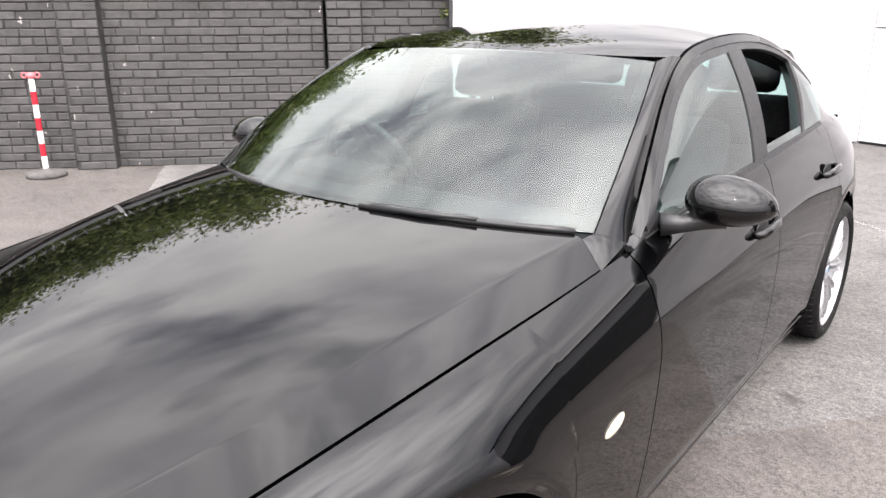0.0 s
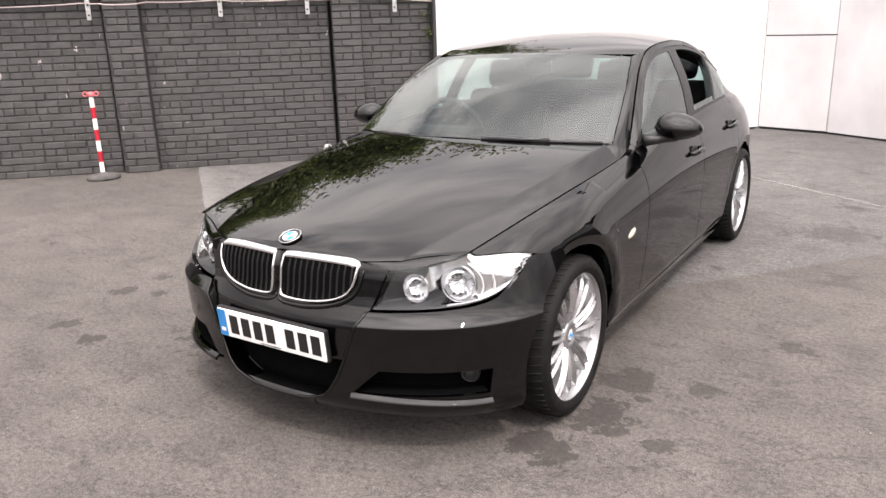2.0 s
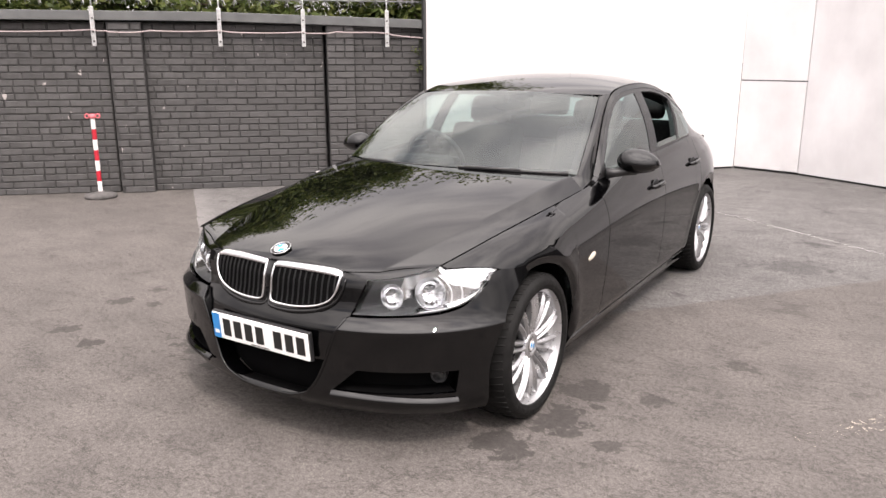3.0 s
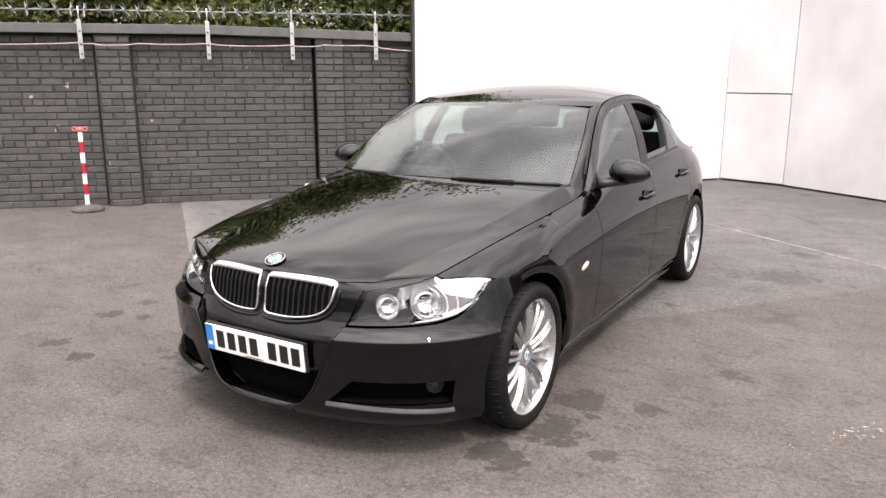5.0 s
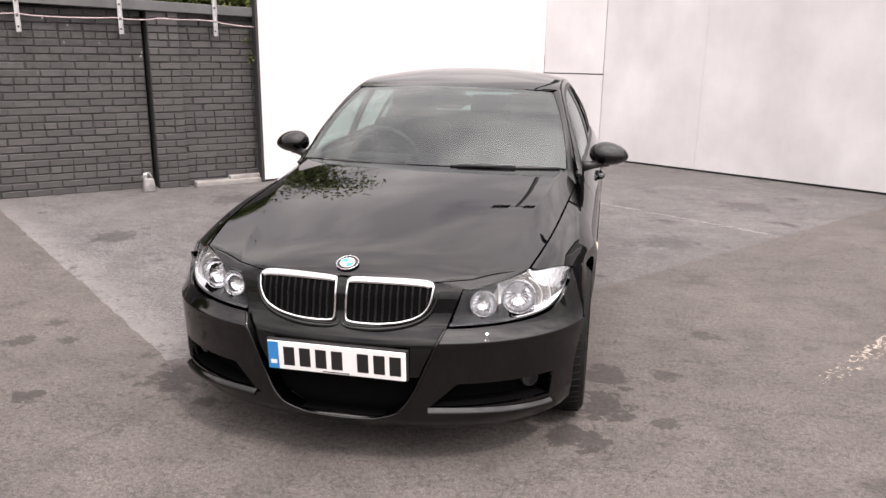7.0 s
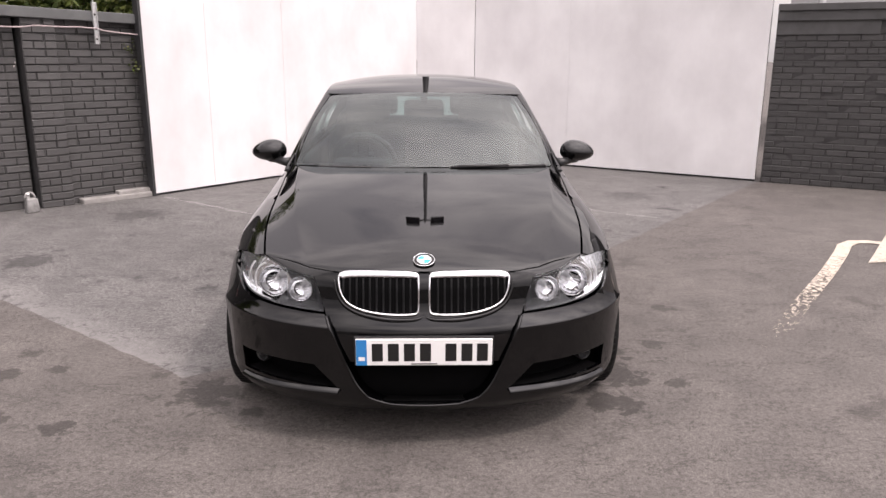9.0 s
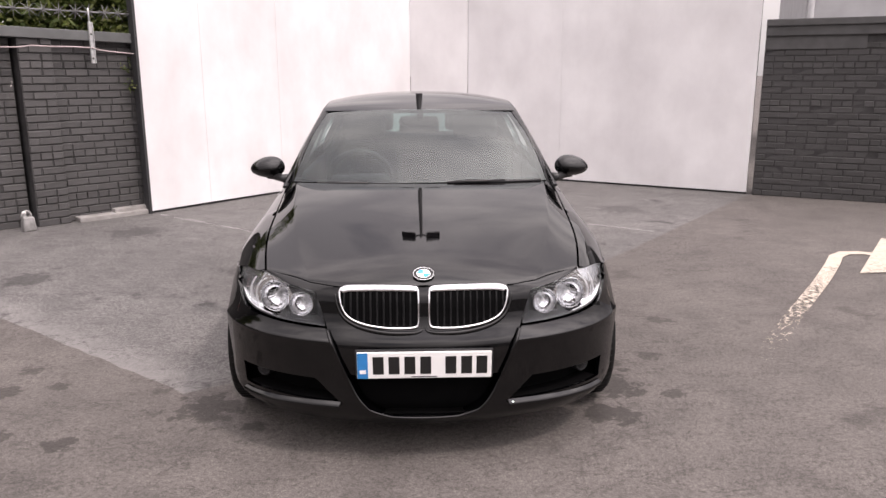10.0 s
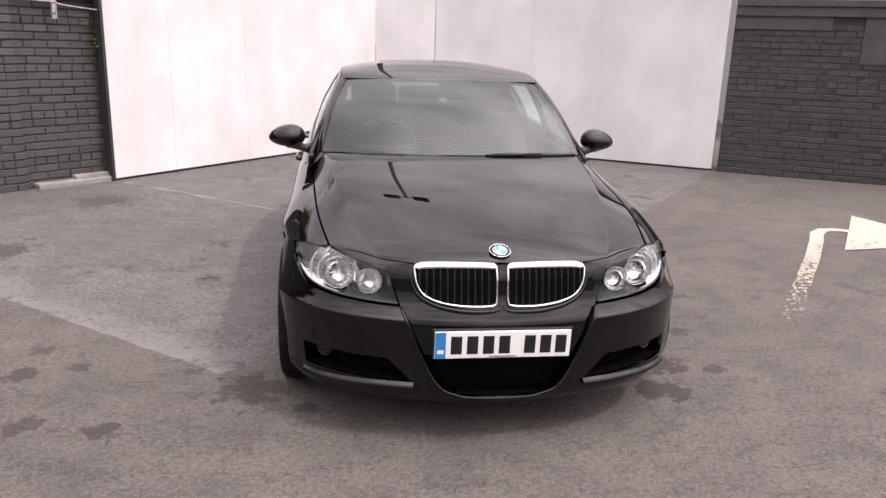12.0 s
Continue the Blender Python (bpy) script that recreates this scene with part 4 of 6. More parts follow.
def hood_z(x, y):
    """Height of the bonnet: a crown of even section, then a crease, then the flank down to the shut line."""
    ax = np.abs(x)
    xc, zm, ze, xe = hood_crease_x(y), hood_mid_z(y), hood_edge_z(y), hood_edge_x(y)
    zc = zm - 0.052 + 0.015 * smooth(-0.45, 0.30, y)
    whole, soft = xe - xc, 0.004
    run = lambda d: 0.5 * (d + np.sqrt(d * d + soft ** 2))
    d, slope = ax - xc, -2.0 * (zm - zc) / xc
    inner = np.where(d < 0, zm - (zm - zc) * (np.minimum(ax, xc) / xc) ** 2.0, zc + slope * d)
    return inner + (ze - zc - slope * whole) / run(whole) * run(d)


z = hood_z(x, y) - 0.004 * (1 - np.clip(v / 0.02, 0, 1)) ** 2
part("bonnet", panel_bm(np.stack((x, y, z), -1), 0.02), M["paint"], car, "glossy black bonnet")

# front wings
arch_u = 0.5 - 0.5 * np.cos(lin(0, np.pi, 34))
wy = np.concatenate((lin(-0.435, -0.36, 6)[:-1], lerp(-0.357, 0.357, arch_u), lin(0.358, 0.735, 16)))
wu = (wy + 0.435) / (0.735 + 0.435)
wing_low = spline((-0.435, 0.7300), (-0.36, 0.725), (-0.283, 0.712), (-0.21, 0.690), (-0.15, 0.672))


def wing_z0(y):
    y = np.asarray(y, float)
    z = np.where(np.abs(y) <= 0.3571, arch_z(y, 0.0), 0.205)
    return np.where(y < -0.15, np.maximum(wing_low(y), 0), np.maximum(z, np.where(y < 0, lerp(0.668, 0.66, smooth(-0.15, -0.08, y)) * (y < -0.13), 0)))


door_front = lambda z: 0.722 + 0.055 * (np.clip(z, 0.2, 0.9) - 0.2) / 0.67
P = flank_patch(wu, 22, const(-0.435), lambda z: door_front(z) - 0.003, wing_z0, lambda y: top_z(y) - 0.0004)
both("front_wing", P, M["paint"], car, "black front wing", 0.004)

# doors, sills, rear wings
P = flank_patch(lin(0, 1, 34), 30, lambda z: door_front(z) + 0.002, lambda z: const(1.703)(z), const(0.232), top_z)
both("front_door", P, M["paint"], car, "black front door")
ry = np.concatenate((lin(1.708, 2.40, 22), lin(2.405, 2.52, 18)))


def rear_z0(y):
    y = np.asarray(y, float)
    return np.where(y > WHEELBASE - 0.3571, arch_z(y, WHEELBASE), 0.232)


P = flank_patch((ry - 1.708) / 0.812, 28, const(1.708), const(2.52), rear_z0, top_z)
both("rear_door", P, M["paint"], car, "black rear door")
P = flank_patch(lin(0, 1, 40), 6, const(0.362), const(2.41), const(0.168), const(0.228), 0.006)
both("sill", P, M["paint"], car)
qy = np.concatenate((lin(2.524, 3.115, 26), lin(3.12, 3.60, 12)))
P = flank_patch((qy - 2.524) / (3.60 - 2.524), 24, const(2.524), const(3.60), lambda y: np.where(y < WHEELBASE + 0.357, arch_z(y, WHEELBASE), 0.25), top_z)
both("rear_wing", P, M["paint"], car)
t, v = np.meshgrid(lin(-1, 1, 25), lin(0, 1, 14), indexing="ij")
z = lerp(0.25, 0.885, v)
part("rear_bumper", panel_bm(np.stack((t * flank_x(3.6, z), 3.60 + 0.145 * (1 - np.abs(t) ** 2.6) * (1 - 0.35 * v), z), -1), 0.01), M["paint"], car)
t, v = np.meshgrid(lin(-1, 1, 21), lin(0, 1, 14), indexing="ij")
y = lerp(3.10, 3.70, v)
part("boot_lid", panel_bm(np.stack((t * top_x(np.minimum(y, 3.6)), y - 0.05 * np.abs(t) ** 2, 0.974 - 0.055 * v - 0.022 * np.abs(t) ** 2.2, ), -1), 0.02), M["paint"], car)

# greenhouse
rail_x = flow((0.79, 0.755), (1.0, 0.700), (1.2, 0.647), (1.38, 0.612), (1.6, 0.600), (1.9, 0.596), (2.2, 0.604), (2.45, 0.632), (2.6, 0.650), (2.78, 0.660), (2.95, 0.655), (3.1, 0.645))
rail_z = flow((0.79, 0.908), (1.0, 1.066), (1.2, 1.205), (1.38, 1.292), (1.6, 1.332), (1.9, 1.343), (2.2, 1.318), (2.45, 1.245), (2.6, 1.175), (2.78, 1.082), (2.95, 1.010), (3.1, 0.972))
roof_mid = flow((1.20, 1.290), (1.30, 1.315), (1.50, 1.353), (1.75, 1.386), (2.0, 1.400), (2.2, 1.394), (2.4, 1.360), (2.68, 1.284))
u, v = np.meshgrid(lin(-1, 1, 41), lin(0, 1, 40), indexing="ij")
y = lerp(1.252 + 0.125 * np.abs(u) ** 2.2, 2.66, v)
zr = rail_z(y) + 0.004
part("roof", panel_bm(np.stack((u * (rail_x(y) - 0.004), y, roof_mid(y) - (roof_mid(y) - zr) * np.abs(u) ** 2.6), -1), 0.02), M["paint"], car, "black roof with a front rail joint")


def screen_edge(f):
    """Side edge of the windscreen from its foot to the roof."""
    return np.stack((lerp(0.704, 0.571, f) + 0.012 * np.sin(np.pi * f), lerp(0.720, 1.302, f), lerp(0.939, 1.285, f) + 0.022 * np.sin(np.pi * f)), -1)


u, v = np.meshgrid(lin(-1, 1, 41), lin(0, 1, 30), indexing="ij")
E1 = screen_edge(v)
au = np.abs(u)
foot_y, head_y = 0.525 + 0.195 * au ** 2.0, 1.245 + 0.057 * au ** 2.0
foot_z, head_z = 0.955 - 0.016 * au ** 2.0, 1.308 - 0.023 * au ** 2.2
P = np.stack((u * E1[..., 0], lerp(foot_y, head_y, v), lerp(foot_z, head_z, v) + 0.024 * np.sin(np.pi * v)), -1)
SCREEN = P
part("windscreen", panel_bm(P, 0.0), M["screen"], car, "clear reflective windscreen")
for i0, i1, j0, j1 in ((0, 41, 0, 2), (0, 41, 28, 30), (0, 2, 0, 30), (39, 41, 0, 30)):
    Q = P[i0:i1, j0:j1].copy()
    Q[..., 2] -= 0.004
    part("screen_band", panel_bm(Q, 0.0), M["shade_black"], car)
# A pillars, each with its foot down to the wing
fk = (0.0, 0.25, 0.5, 0.75, 1.0)
in_pts = [tuple(screen_edge(np.array(q)) + np.array((0.004, 0, 0))) for q in fk]
out_pts = [(float(rail_x(q)), q, float(rail_z(q))) for q in (lerp(0.79, 1.385, q) for q in fk)]
f, g = np.meshgrid(lin(0, 1, 34), lin(0, 1, 11), indexing="ij")
A0 = np.stack([flow(*zip(fk, [p[c] for p in in_pts]))(f) for c in range(3)], -1)
A1 = np.stack([flow(*zip(fk, [p[c] for p in out_pts]))(f) for c in range(3)], -1)
P = lerp(A0, A1, g[..., None])
P += np.array((0.5, -0.25, 0.75)) * (0.014 * np.sin(np.pi * g) * (0.3 + 0.7 * smooth(0, 0.3, f)))[..., None]
both("a_pillar", P, M["paint"], car, "black windscreen pillar")
g = lin(0, 1, 15)
xs = lerp(0.690, 0.7565, g)
low = np.stack((xs, hood_rear_y(xs) + 0.003, hood_z(xs, hood_rear_y(xs)) - 0.001), -1)
high = np.stack([flow(*zip(lin(0, 1, 11), P[0, :, c]))(g) for c in range(3)], -1)
h = lin(0, 1, 15)
P = lerp(low[:, None], high[:, None], h[None, :, None])
both("pillar_foot", P, M["paint"], car, "black panel between bonnet and windscreen pillar", 0.008)


def side_point(y, h, out=0.0):
    """Point of the window band: h runs from the belt line to the roof rail."""
    y, h = np.broadcast_arrays(np.asarray(y, float), np.asarray(h, float))
    bx, bz = top_x(y) - 0.004, top_z(y)
    rx, rz = rail_x(y), rail_z(y)
    return np.stack((lerp(bx, rx, h) + 0.022 * np.sin(np.pi * h) + out, y, lerp(bz, rz, h)), -1)


def window_patch(y0, y1, h0, h1, nu=24, nv=14, out=0.0):
    u, v = np.meshgrid(lin(0, 1, nu), lin(0, 1, nv), indexing="ij")
    h = np.full(u.shape, 0.5)
    for _ in range(8):
        y = lerp(y0(h), y1(h), u)
        h = lerp(h0(y), h1(y), v)
    return side_point(y, h, out)


b_front, b_rear = lambda h: 1.635 + 0.10 * h, lambda h: 1.765 + 0.10 * h
q_front, q_rear = lambda h: 2.20 + 0.17 * h, lambda h: 2.235 + 0.17 * h
top_h = lambda y: 1 - 0.052 / np.maximum(np.hypot(rail_z(y) - top_z(y), top_x(y) - rail_x(y)), 0.075)
low_h = const(0.025)
both("front_side_glass", window_patch(const(0.905), b_front, low_h, top_h, 36), M["tint"], car, "green-tinted front side window", 0.0)
both("quarter_glass", window_patch(q_rear, const(2.56), low_h, lambda y: np.maximum(top_h(y), 0.03), 16), M["rear_glass"], car, "", 0.0)
for sx in (1, -1):
    P = window_patch(b_rear, q_front, low_h, top_h, 16)
    if sx < 0:
        part("rear_side_glass", panel_bm(flip_x(P), 0.0), M["tint"], car)
    else:
        part("rear_side_glass", panel_bm(window_patch(b_rear, q_front, low_h, const(0.10), 16), 0.0), M["tint"], car, "rear side window wound down")
both("b_pillar", window_patch(lambda h: b_front(h) + 0.002, lambda h: b_rear(h) - 0.002, const(0.0), top_h, 6, 16, 0.004), M["plastic"], car, "dark door pillar trim")
both("door_pillar", window_patch(lambda h: q_front(h) + 0.001, lambda h: q_rear(h) - 0.001, const(0.0), top_h, 4, 16, 0.003), M["plastic"], car)
both("window_frame", window_patch(const(0.86), const(2.60), lambda y: top_h(y) - 0.0, lambda y: lerp(top_h(y), 1.0, 0.45), 60, 4, 0.002), M["plastic"], car, "black window surround")
both("roof_rail", window_patch(const(0.815), const(2.64), lambda y: lerp(top_h(y), 1.0, 0.50), const(1.0), 70, 5, 0.005), M["paint"], car)
both("window_strip", window_patch(const(0.86), const(2.52), const(-0.012), const(0.03), 60, 4, 0.008), M["plastic"], car, "black window sill strip")
both("mirror_sail", window_patch(const(0.778), const(0.925), const(0.0), lambda y: lerp(1.0, top_h(y), smooth(0.80, 0.87, y)), 12, 8, 0.003), M["plastic"], car)
# C pillars and rear screen
f, g = np.meshgrid(lin(0, 1, 24), lin(0, 1, 10), indexing="ij")
cy = lerp(2.50, 3.14, f)
R0 = np.stack((rail_x(cy), cy, rail_z(cy) - 0.025 * f ** 6), -1)
R1 = np.stack((lerp(0.545, 0.59, f), lerp(2.66, 3.14, f), lerp(1.262, 0.948, f)), -1)
P = lerp(R0, R1, g[..., None])
P += np.array((0.6, 0, 0.6)) * (0.02 * np.sin(np.pi * g) * (1 - f ** 3))[..., None]
both("c_pillar", P, M["paint"], car)
f, g = np.meshgrid(lin(0, 1, 14), lin(0, 1, 10), indexing="ij")
cy = lerp(2.50, 3.12, f)
both("c_pillar_foot", lerp(np.stack((top_x(cy), cy, top_z(cy)), -1), np.stack((rail_x(cy), cy, np.maximum(rail_z(cy), top_z(cy) + 0.002)), -1), g[..., None]), M["paint"], car)
P = window_patch(lambda h: q_rear(h) - 0.01, const(2.66), const(-0.1), const(1.0), 12, 8, -0.045)
both("pillar_trim", P, M["dash"], car, "dark inner trim of the rear pillar", 0.0)
u, v = np.meshgrid(lin(-1, 1, 21), lin(0, 1, 14), indexing="ij")
P = np.stack((u * lerp(0.545, 0.60, v), lerp(2.66, 3.10, v), lerp(1.285, 0.995, v) - 0.02 * np.abs(u) ** 2 + 0.015 * np.sin(np.pi * v)), -1)
part("rear_screen", panel_bm(P, 0.0), M["rear_glass"], car, "green-tinted rear window")

# front bumper
v_line = spline((0.15, 0.150), (0.20, 0.166), (0.222, 0.198), (0.245, 0.232), (0.285, 0.264), (0.345, 0.294), (0.43, 0.329), (0.52, 0.367), (0.60, 0.402))
vee = lambda z: nose_a(v_line(z), z)
PROUD = 0.014
bump_top = spline((0.0, 0.560), (0.30, 0.555), (0.40, 0.552), (0.54, 0.557), (0.66, 0.567), (0.72, 0.582), (0.757, 0.610), (0.785, 0.648), (0.815, 0.700), (0.825, 0.701), (0.845, 0.692), (0.90, 0.680))


def bump_top_a(a):
    return bump_top(nose_x(0.6) * np.sin(np.asarray(a) * np.pi / 2) ** (2 / NN))


open_lo, open_hi = 0.262, 0.352
in_a, out_a = lambda z: nose_a(0.330 + 1.05 * (z - 0.262), z), lambda z: nose_a(0.735 + 0.10 * (z - 0.262), z)
us = lin(0, 1, 170)
both("front_bumper", nose_patch(us, 90, vee, nose_arch_a, const(open_hi), bump_top_a, PROUD), M["paint"], car, "black sports front bumper")
both("bumper_post", nose_patch(lin(0, 1, 8), 8, vee, in_a, const(open_lo), const(open_hi), PROUD), M["paint"], car)
both("bumper_corner", nose_patch(lin(0, 1, 14), 8, out_a, nose_arch_a, const(open_lo), const(open_hi), PROUD), M["paint"], car)
both("bumper_lip", nose_patch(us, 12, vee, nose_arch_a, const(0.160), const(open_lo), PROUD), M["paint"], car)
# ledge under the side openings
aa = lin(float(nose_a(0.325, 0.26)), float(nose_a(0.74, 0.26)), 30)
drop = 0.020 * smooth(0, 1, lin(0, 1, 30))
L0, L1 = nose_point(aa, 0.263 - drop, PROUD + 0.002), nose_point(aa, 0.250 - drop, PROUD + 0.020)
L2 = nose_point(aa, 0.240 - drop, PROUD + 0.019)
both("bumper_blade", np.stack((L0, lerp(L0, L1, 0.5), L1, L2), 1), M["paint"], car, "glossy blade under the side air intake", 0.01)
# recesses: near-black sheets and lips carry the shade of their depth
for name, z0, z1, a0, a1, lab in (("side_intake", open_lo, open_hi, in_a, out_a, "side air intake backed by a near-black sheet for its shade"),):
    both(name, nose_patch(lin(0, 1, 16), 4, lambda z: a0(z) - 0.02, lambda z: a1(z) + 0.015, const(z0 - 0.01), const(z1 + 0.01), -0.075), M["shade_black"], car, lab, 0.0)
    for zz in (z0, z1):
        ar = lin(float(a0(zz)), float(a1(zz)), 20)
        both("intake_lip", np.stack((nose_point(ar, np.full(20, zz), PROUD - 0.001), nose_point(ar, np.full(20, zz), -0.08)), 1), M["shade_black"], car, "", 0.0)
# middle of the bumper


def mid_patch(z0, z1, nz, inset, edge):
    u, v = np.meshgrid(lin(-1, 1, 41), lin(0, 1, nz), indexing="ij")
    z = lerp(z0, z1, v)
    x = u * edge(z)
    return np.stack((x, nose_y(x, z, inset), z), -1)


centre_d = spline((0.37, 0.728), (0.44, 0.735), (0.49, 0.729), (0.552, 0.699))


P = mid_patch(0.372, 0.552, 24, 0.0, v_line)
P[..., 1] *= centre_d(P[..., 2]) / nose_d(P[..., 2])
part("bumper_centre", panel_bm(P, 0.012), M["paint"], car, "black bumper centre behind the number plate")
# near-black sheet set back; the intake's shade is put into its colour
part("lower_intake", panel_bm(mid_patch(0.190, 0.375, 8, -0.07, lambda z: v_line(z) - 0.0), 0.0), M["shade_black"], car, "lower air intake backed by a near-black sheet for its shade")
# floor of the opening, also coloured as if unlit
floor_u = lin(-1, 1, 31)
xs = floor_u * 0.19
part("intake_floor", panel_bm(np.stack([np.stack((xs, nose_y(xs, np.full(31, 0.203), p), np.full(31, z0)), -1) for p, z0 in ((PROUD - 0.004, 0.2035), (-0.075, 0.198))], 1), 0.0), M["shade_black"], car)
part("intake_bar", panel_bm(mid_patch(0.158, 0.205, 5, PROUD + 0.002, lambda z: v_line(z)), 0.015), M["paint"], car)
# rounded edge along the V and the foot of the bumper's middle
zz = np.concatenate((lin(0.548, 0.25, 24), lin(0.243, 0.206, 8)))
xx = np.concatenate((v_line(lin(0.548, 0.25, 24)), lerp(v_line(0.243), 0.150, lin(0, 1, 8) ** 1.7)))
side_l = [(float(x0), float(nose_y(x0, z0, PROUD - 0.001)), float(z0)) for x0, z0 in zip(xx, zz)]
foot = [(float(x0), float(nose_y(x0, 0.203, PROUD + 0.001)), 0.203 - 0.005 * (1 - (x0 / 0.15) ** 2)) for x0 in lin(0.135, -0.135, 13)]
path_u = side_l + foot + [(-x0, y0, z0) for x0, y0, z0 in side_l[::-1]]
part("intake_surround", tube(path_u, 0.0065, 8), M["paint"], car, "rounded edge of the middle air intake", True)
for sx in (1, -1):
    zz = lin(0.19, 0.550, 22)
    xx = v_line(zz)
    E0 = np.stack((sx * xx, nose_y(xx, zz, PROUD), zz), -1)
    E1 = np.stack((sx * (xx - 0.012), nose_y(xx - 0.012, zz, -0.06), zz), -1)
    part("bumper_edge", panel_bm(np.stack((E0, E1), 1), 0.0, np.array((sx * 2.0, 0, 0.4))), M["paint"], car)
# nose skin round the grilles
u, v = np.meshgrid(lin(-1, 1, 49), lin(0, 1, 12), indexing="ij")
zt = 0.716 - 0.030 * smooth(0.25, 0.43, np.abs(u) * 0.42)
z = lerp(0.540, zt, v)
x = u * lerp(0.378, 0.430, v)
part("grille_panel", panel_bm(np.stack((x, nose_y(x, z, -0.004), z), -1), 0.02), M["paint"], car, "black nose panel round the grilles")

# kidney grilles
def kidney(q):
    """Outline of one grille, q from 0 to 1: x from the car's axis, z."""
    pts = ((0.018, 0.700), (0.022, 0.713), (0.050, 0.7190), (0.18, 0.7195), (0.285, 0.715), (0.320, 0.708), (0.333, 0.697), (0.334, 0.680), (0.327, 0.640), (0.308, 0.605), (0.276, 0.583), (0.225, 0.567), (0.15, 0.5575), (0.08, 0.5565), (0.035, 0.560), (0.019, 0.572), (0.0165, 0.61), (0.0165, 0.66))
    n = len(pts)
    p = q * n
    i, f = int(p) % n, p - int(p)
    a, b, c, d = (np.array(pts[(i + k) % n]) for k in (-1, 0, 1, 2))
    return 0.5 * ((2 * b) + (c - a) * f + (2 * a - 5 * b + 4 * c - d) * f * f + (3 * b - a - 3 * c + d) * f ** 3)


for sx in (1, -1):
    n_k = 120
    loop = np.array([kidney(i / n_k) for i in range(n_k)])
    mid = loop.mean(0)
    tang = np.roll(loop, -1, 0) - np.roll(loop, 1, 0)
    tang /= np.linalg.norm(tang, axis=1, keepdims=True)
    inward = np.stack((tang[:, 1], -tang[:, 0]), 1)
    inward *= np.sign(np.sum(inward * (mid - loop), 1, keepdims=True))
    top = smooth(0.672, 0.712, loop[:, 1]) * smooth(0.3, 0.95, -inward[:, 1])
    wide = 0.0085 + 0.014 * top
    inn = loop + inward * wide[:, None]
    bm = bmesh.new()
    rings = []
    for (x0, z0), (x1, z1), w in zip(loop, inn, wide):
        yo, yi = float(nose_y(x0, z0)), float(nose_y(x1, z1))
        rings.append([bm.verts.new(p) for p in ((sx * x0, yo + 0.004, z0), (sx * x0, yo - 0.009, z0), (sx * lerp(x0, x1, 0.3), lerp(yo, yi, 0.3) - 0.0145, lerp(z0, z1, 0.3)), (sx * lerp(x0, x1, 0.75), lerp(yo, yi, 0.75) - 0.0145, lerp(z0, z1, 0.75)), (sx * x1, yi - 0.010, z1), (sx * x1, yi + 0.02, z1))])
    for i in range(n_k):
        p, q = rings[i], rings[(i + 1) % n_k]
        for j in range(5):
            f = (p[j], p[j + 1], q[j + 1], q[j])
            bm.faces.new(f).smooth = True
    bmesh.ops.recalc_face_normals(bm, faces=bm.faces)
    grille = part("grille", bm, M["chrome"], car, "chrome-framed kidney grille")
    # near-black shell stands in for the shaded depth behind the slats
    bm = bmesh.new()
    shells = []
    for f in (0.985, 0.7, 0.4, 0.1):
        pts = mid + (loop - mid) * f
        shells.append([bm.verts.new((sx * x0, float(nose_y(x0, z0)) - 0.0065, z0)) for x0, z0 in pts])
    for p, q in zip(shells, shells[1:]):
        for i in range(n_k):
            bm.faces.new((p[i], p[(i + 1) % n_k], q[(i + 1) % n_k], q[i]))
    bm.faces.new(shells[-1])
    part("grille_back", bm, M["shade_black"], grille)
    for kx in range(1, 12):
        xs = 0.027 + kx * 0.0258
        hit = [z0 for (xa, z0), (xb, zb) in zip(inn, np.roll(inn, -1, 0)) if (xa - xs) * (xb - xs) <= 0]
        if len(hit) < 2 or max(hit) - min(hit) < 0.03:
            continue
        lo, hi = min(hit) + 0.001, max(hit) - 0.001
        bm = bmesh.new()
        rows = []
        for zz in lin(lo, hi, 5):
            yy = float(nose_y(xs, zz))
            rows.append([bm.verts.new(p) for p in ((sx * (xs - 0.004), yy - 0.0068, zz), (sx * (xs - 0.0015), yy - 0.0118, zz), (sx * (xs + 0.0015), yy - 0.0118, zz), (sx * (xs + 0.004), yy - 0.0068, zz))])
        for p, q in zip(rows, rows[1:]):
            for j in range(3):
                bm.faces.new((p[j], p[j + 1], q[j + 1], q[j]))
        bmesh.ops.recalc_face_normals(bm, faces=bm.faces)
        part("slat", bm, M["slat"], grille)

# painted rim that follows each grille from below
for sx in (1, -1):
    rim = []
    for q in lin(0.40, 0.845, 40):
        x0, z0 = kidney(q)
        x1, z1 = 0.176 + (x0 - 0.176) * 1.085, 0.64 + (z0 - 0.64) * 1.20
        x1 = max(x1, 0.006)
        rim.append((sx * x1, float(nose_y(x1, z1, -0.002)), z1))
    part("grille_rim", tube(rim, [0.004 + 0.0065 * math.sin(math.pi * i / 39) for i in range(40)], 10), M["paint"], car, "", True)

# bonnet badge
badge_m = Matrix.Translation((0, -0.603, 0.7478)) @ Euler((radians(22), 0, 0)).to_matrix().to_4x4()
badge = part("badge", lathe([(0.0, 0.0), (0.041, 0.0), (0.041, 0.004), (0.0395, 0.006), (0.0, 0.006)], 40, badge_m), M["ink"], car, "round bonnet badge with blue and white quarters", True)
for kq in range(4):
    bm = bmesh.new()
    arc = [(0, 0)] + [(0.026 * math.cos(q), 0.026 * math.sin(q)) for q in (math.pi / 2 * (kq + j / 8) for j in range(9))]
    add_prism(bm, arc, 0.006, 0.0075)
    bmesh.ops.transform(bm, matrix=badge_m, verts=bm.verts)
    part("quarter", bm, M["badge_blue"] if kq % 2 else M["badge_white"], badge)
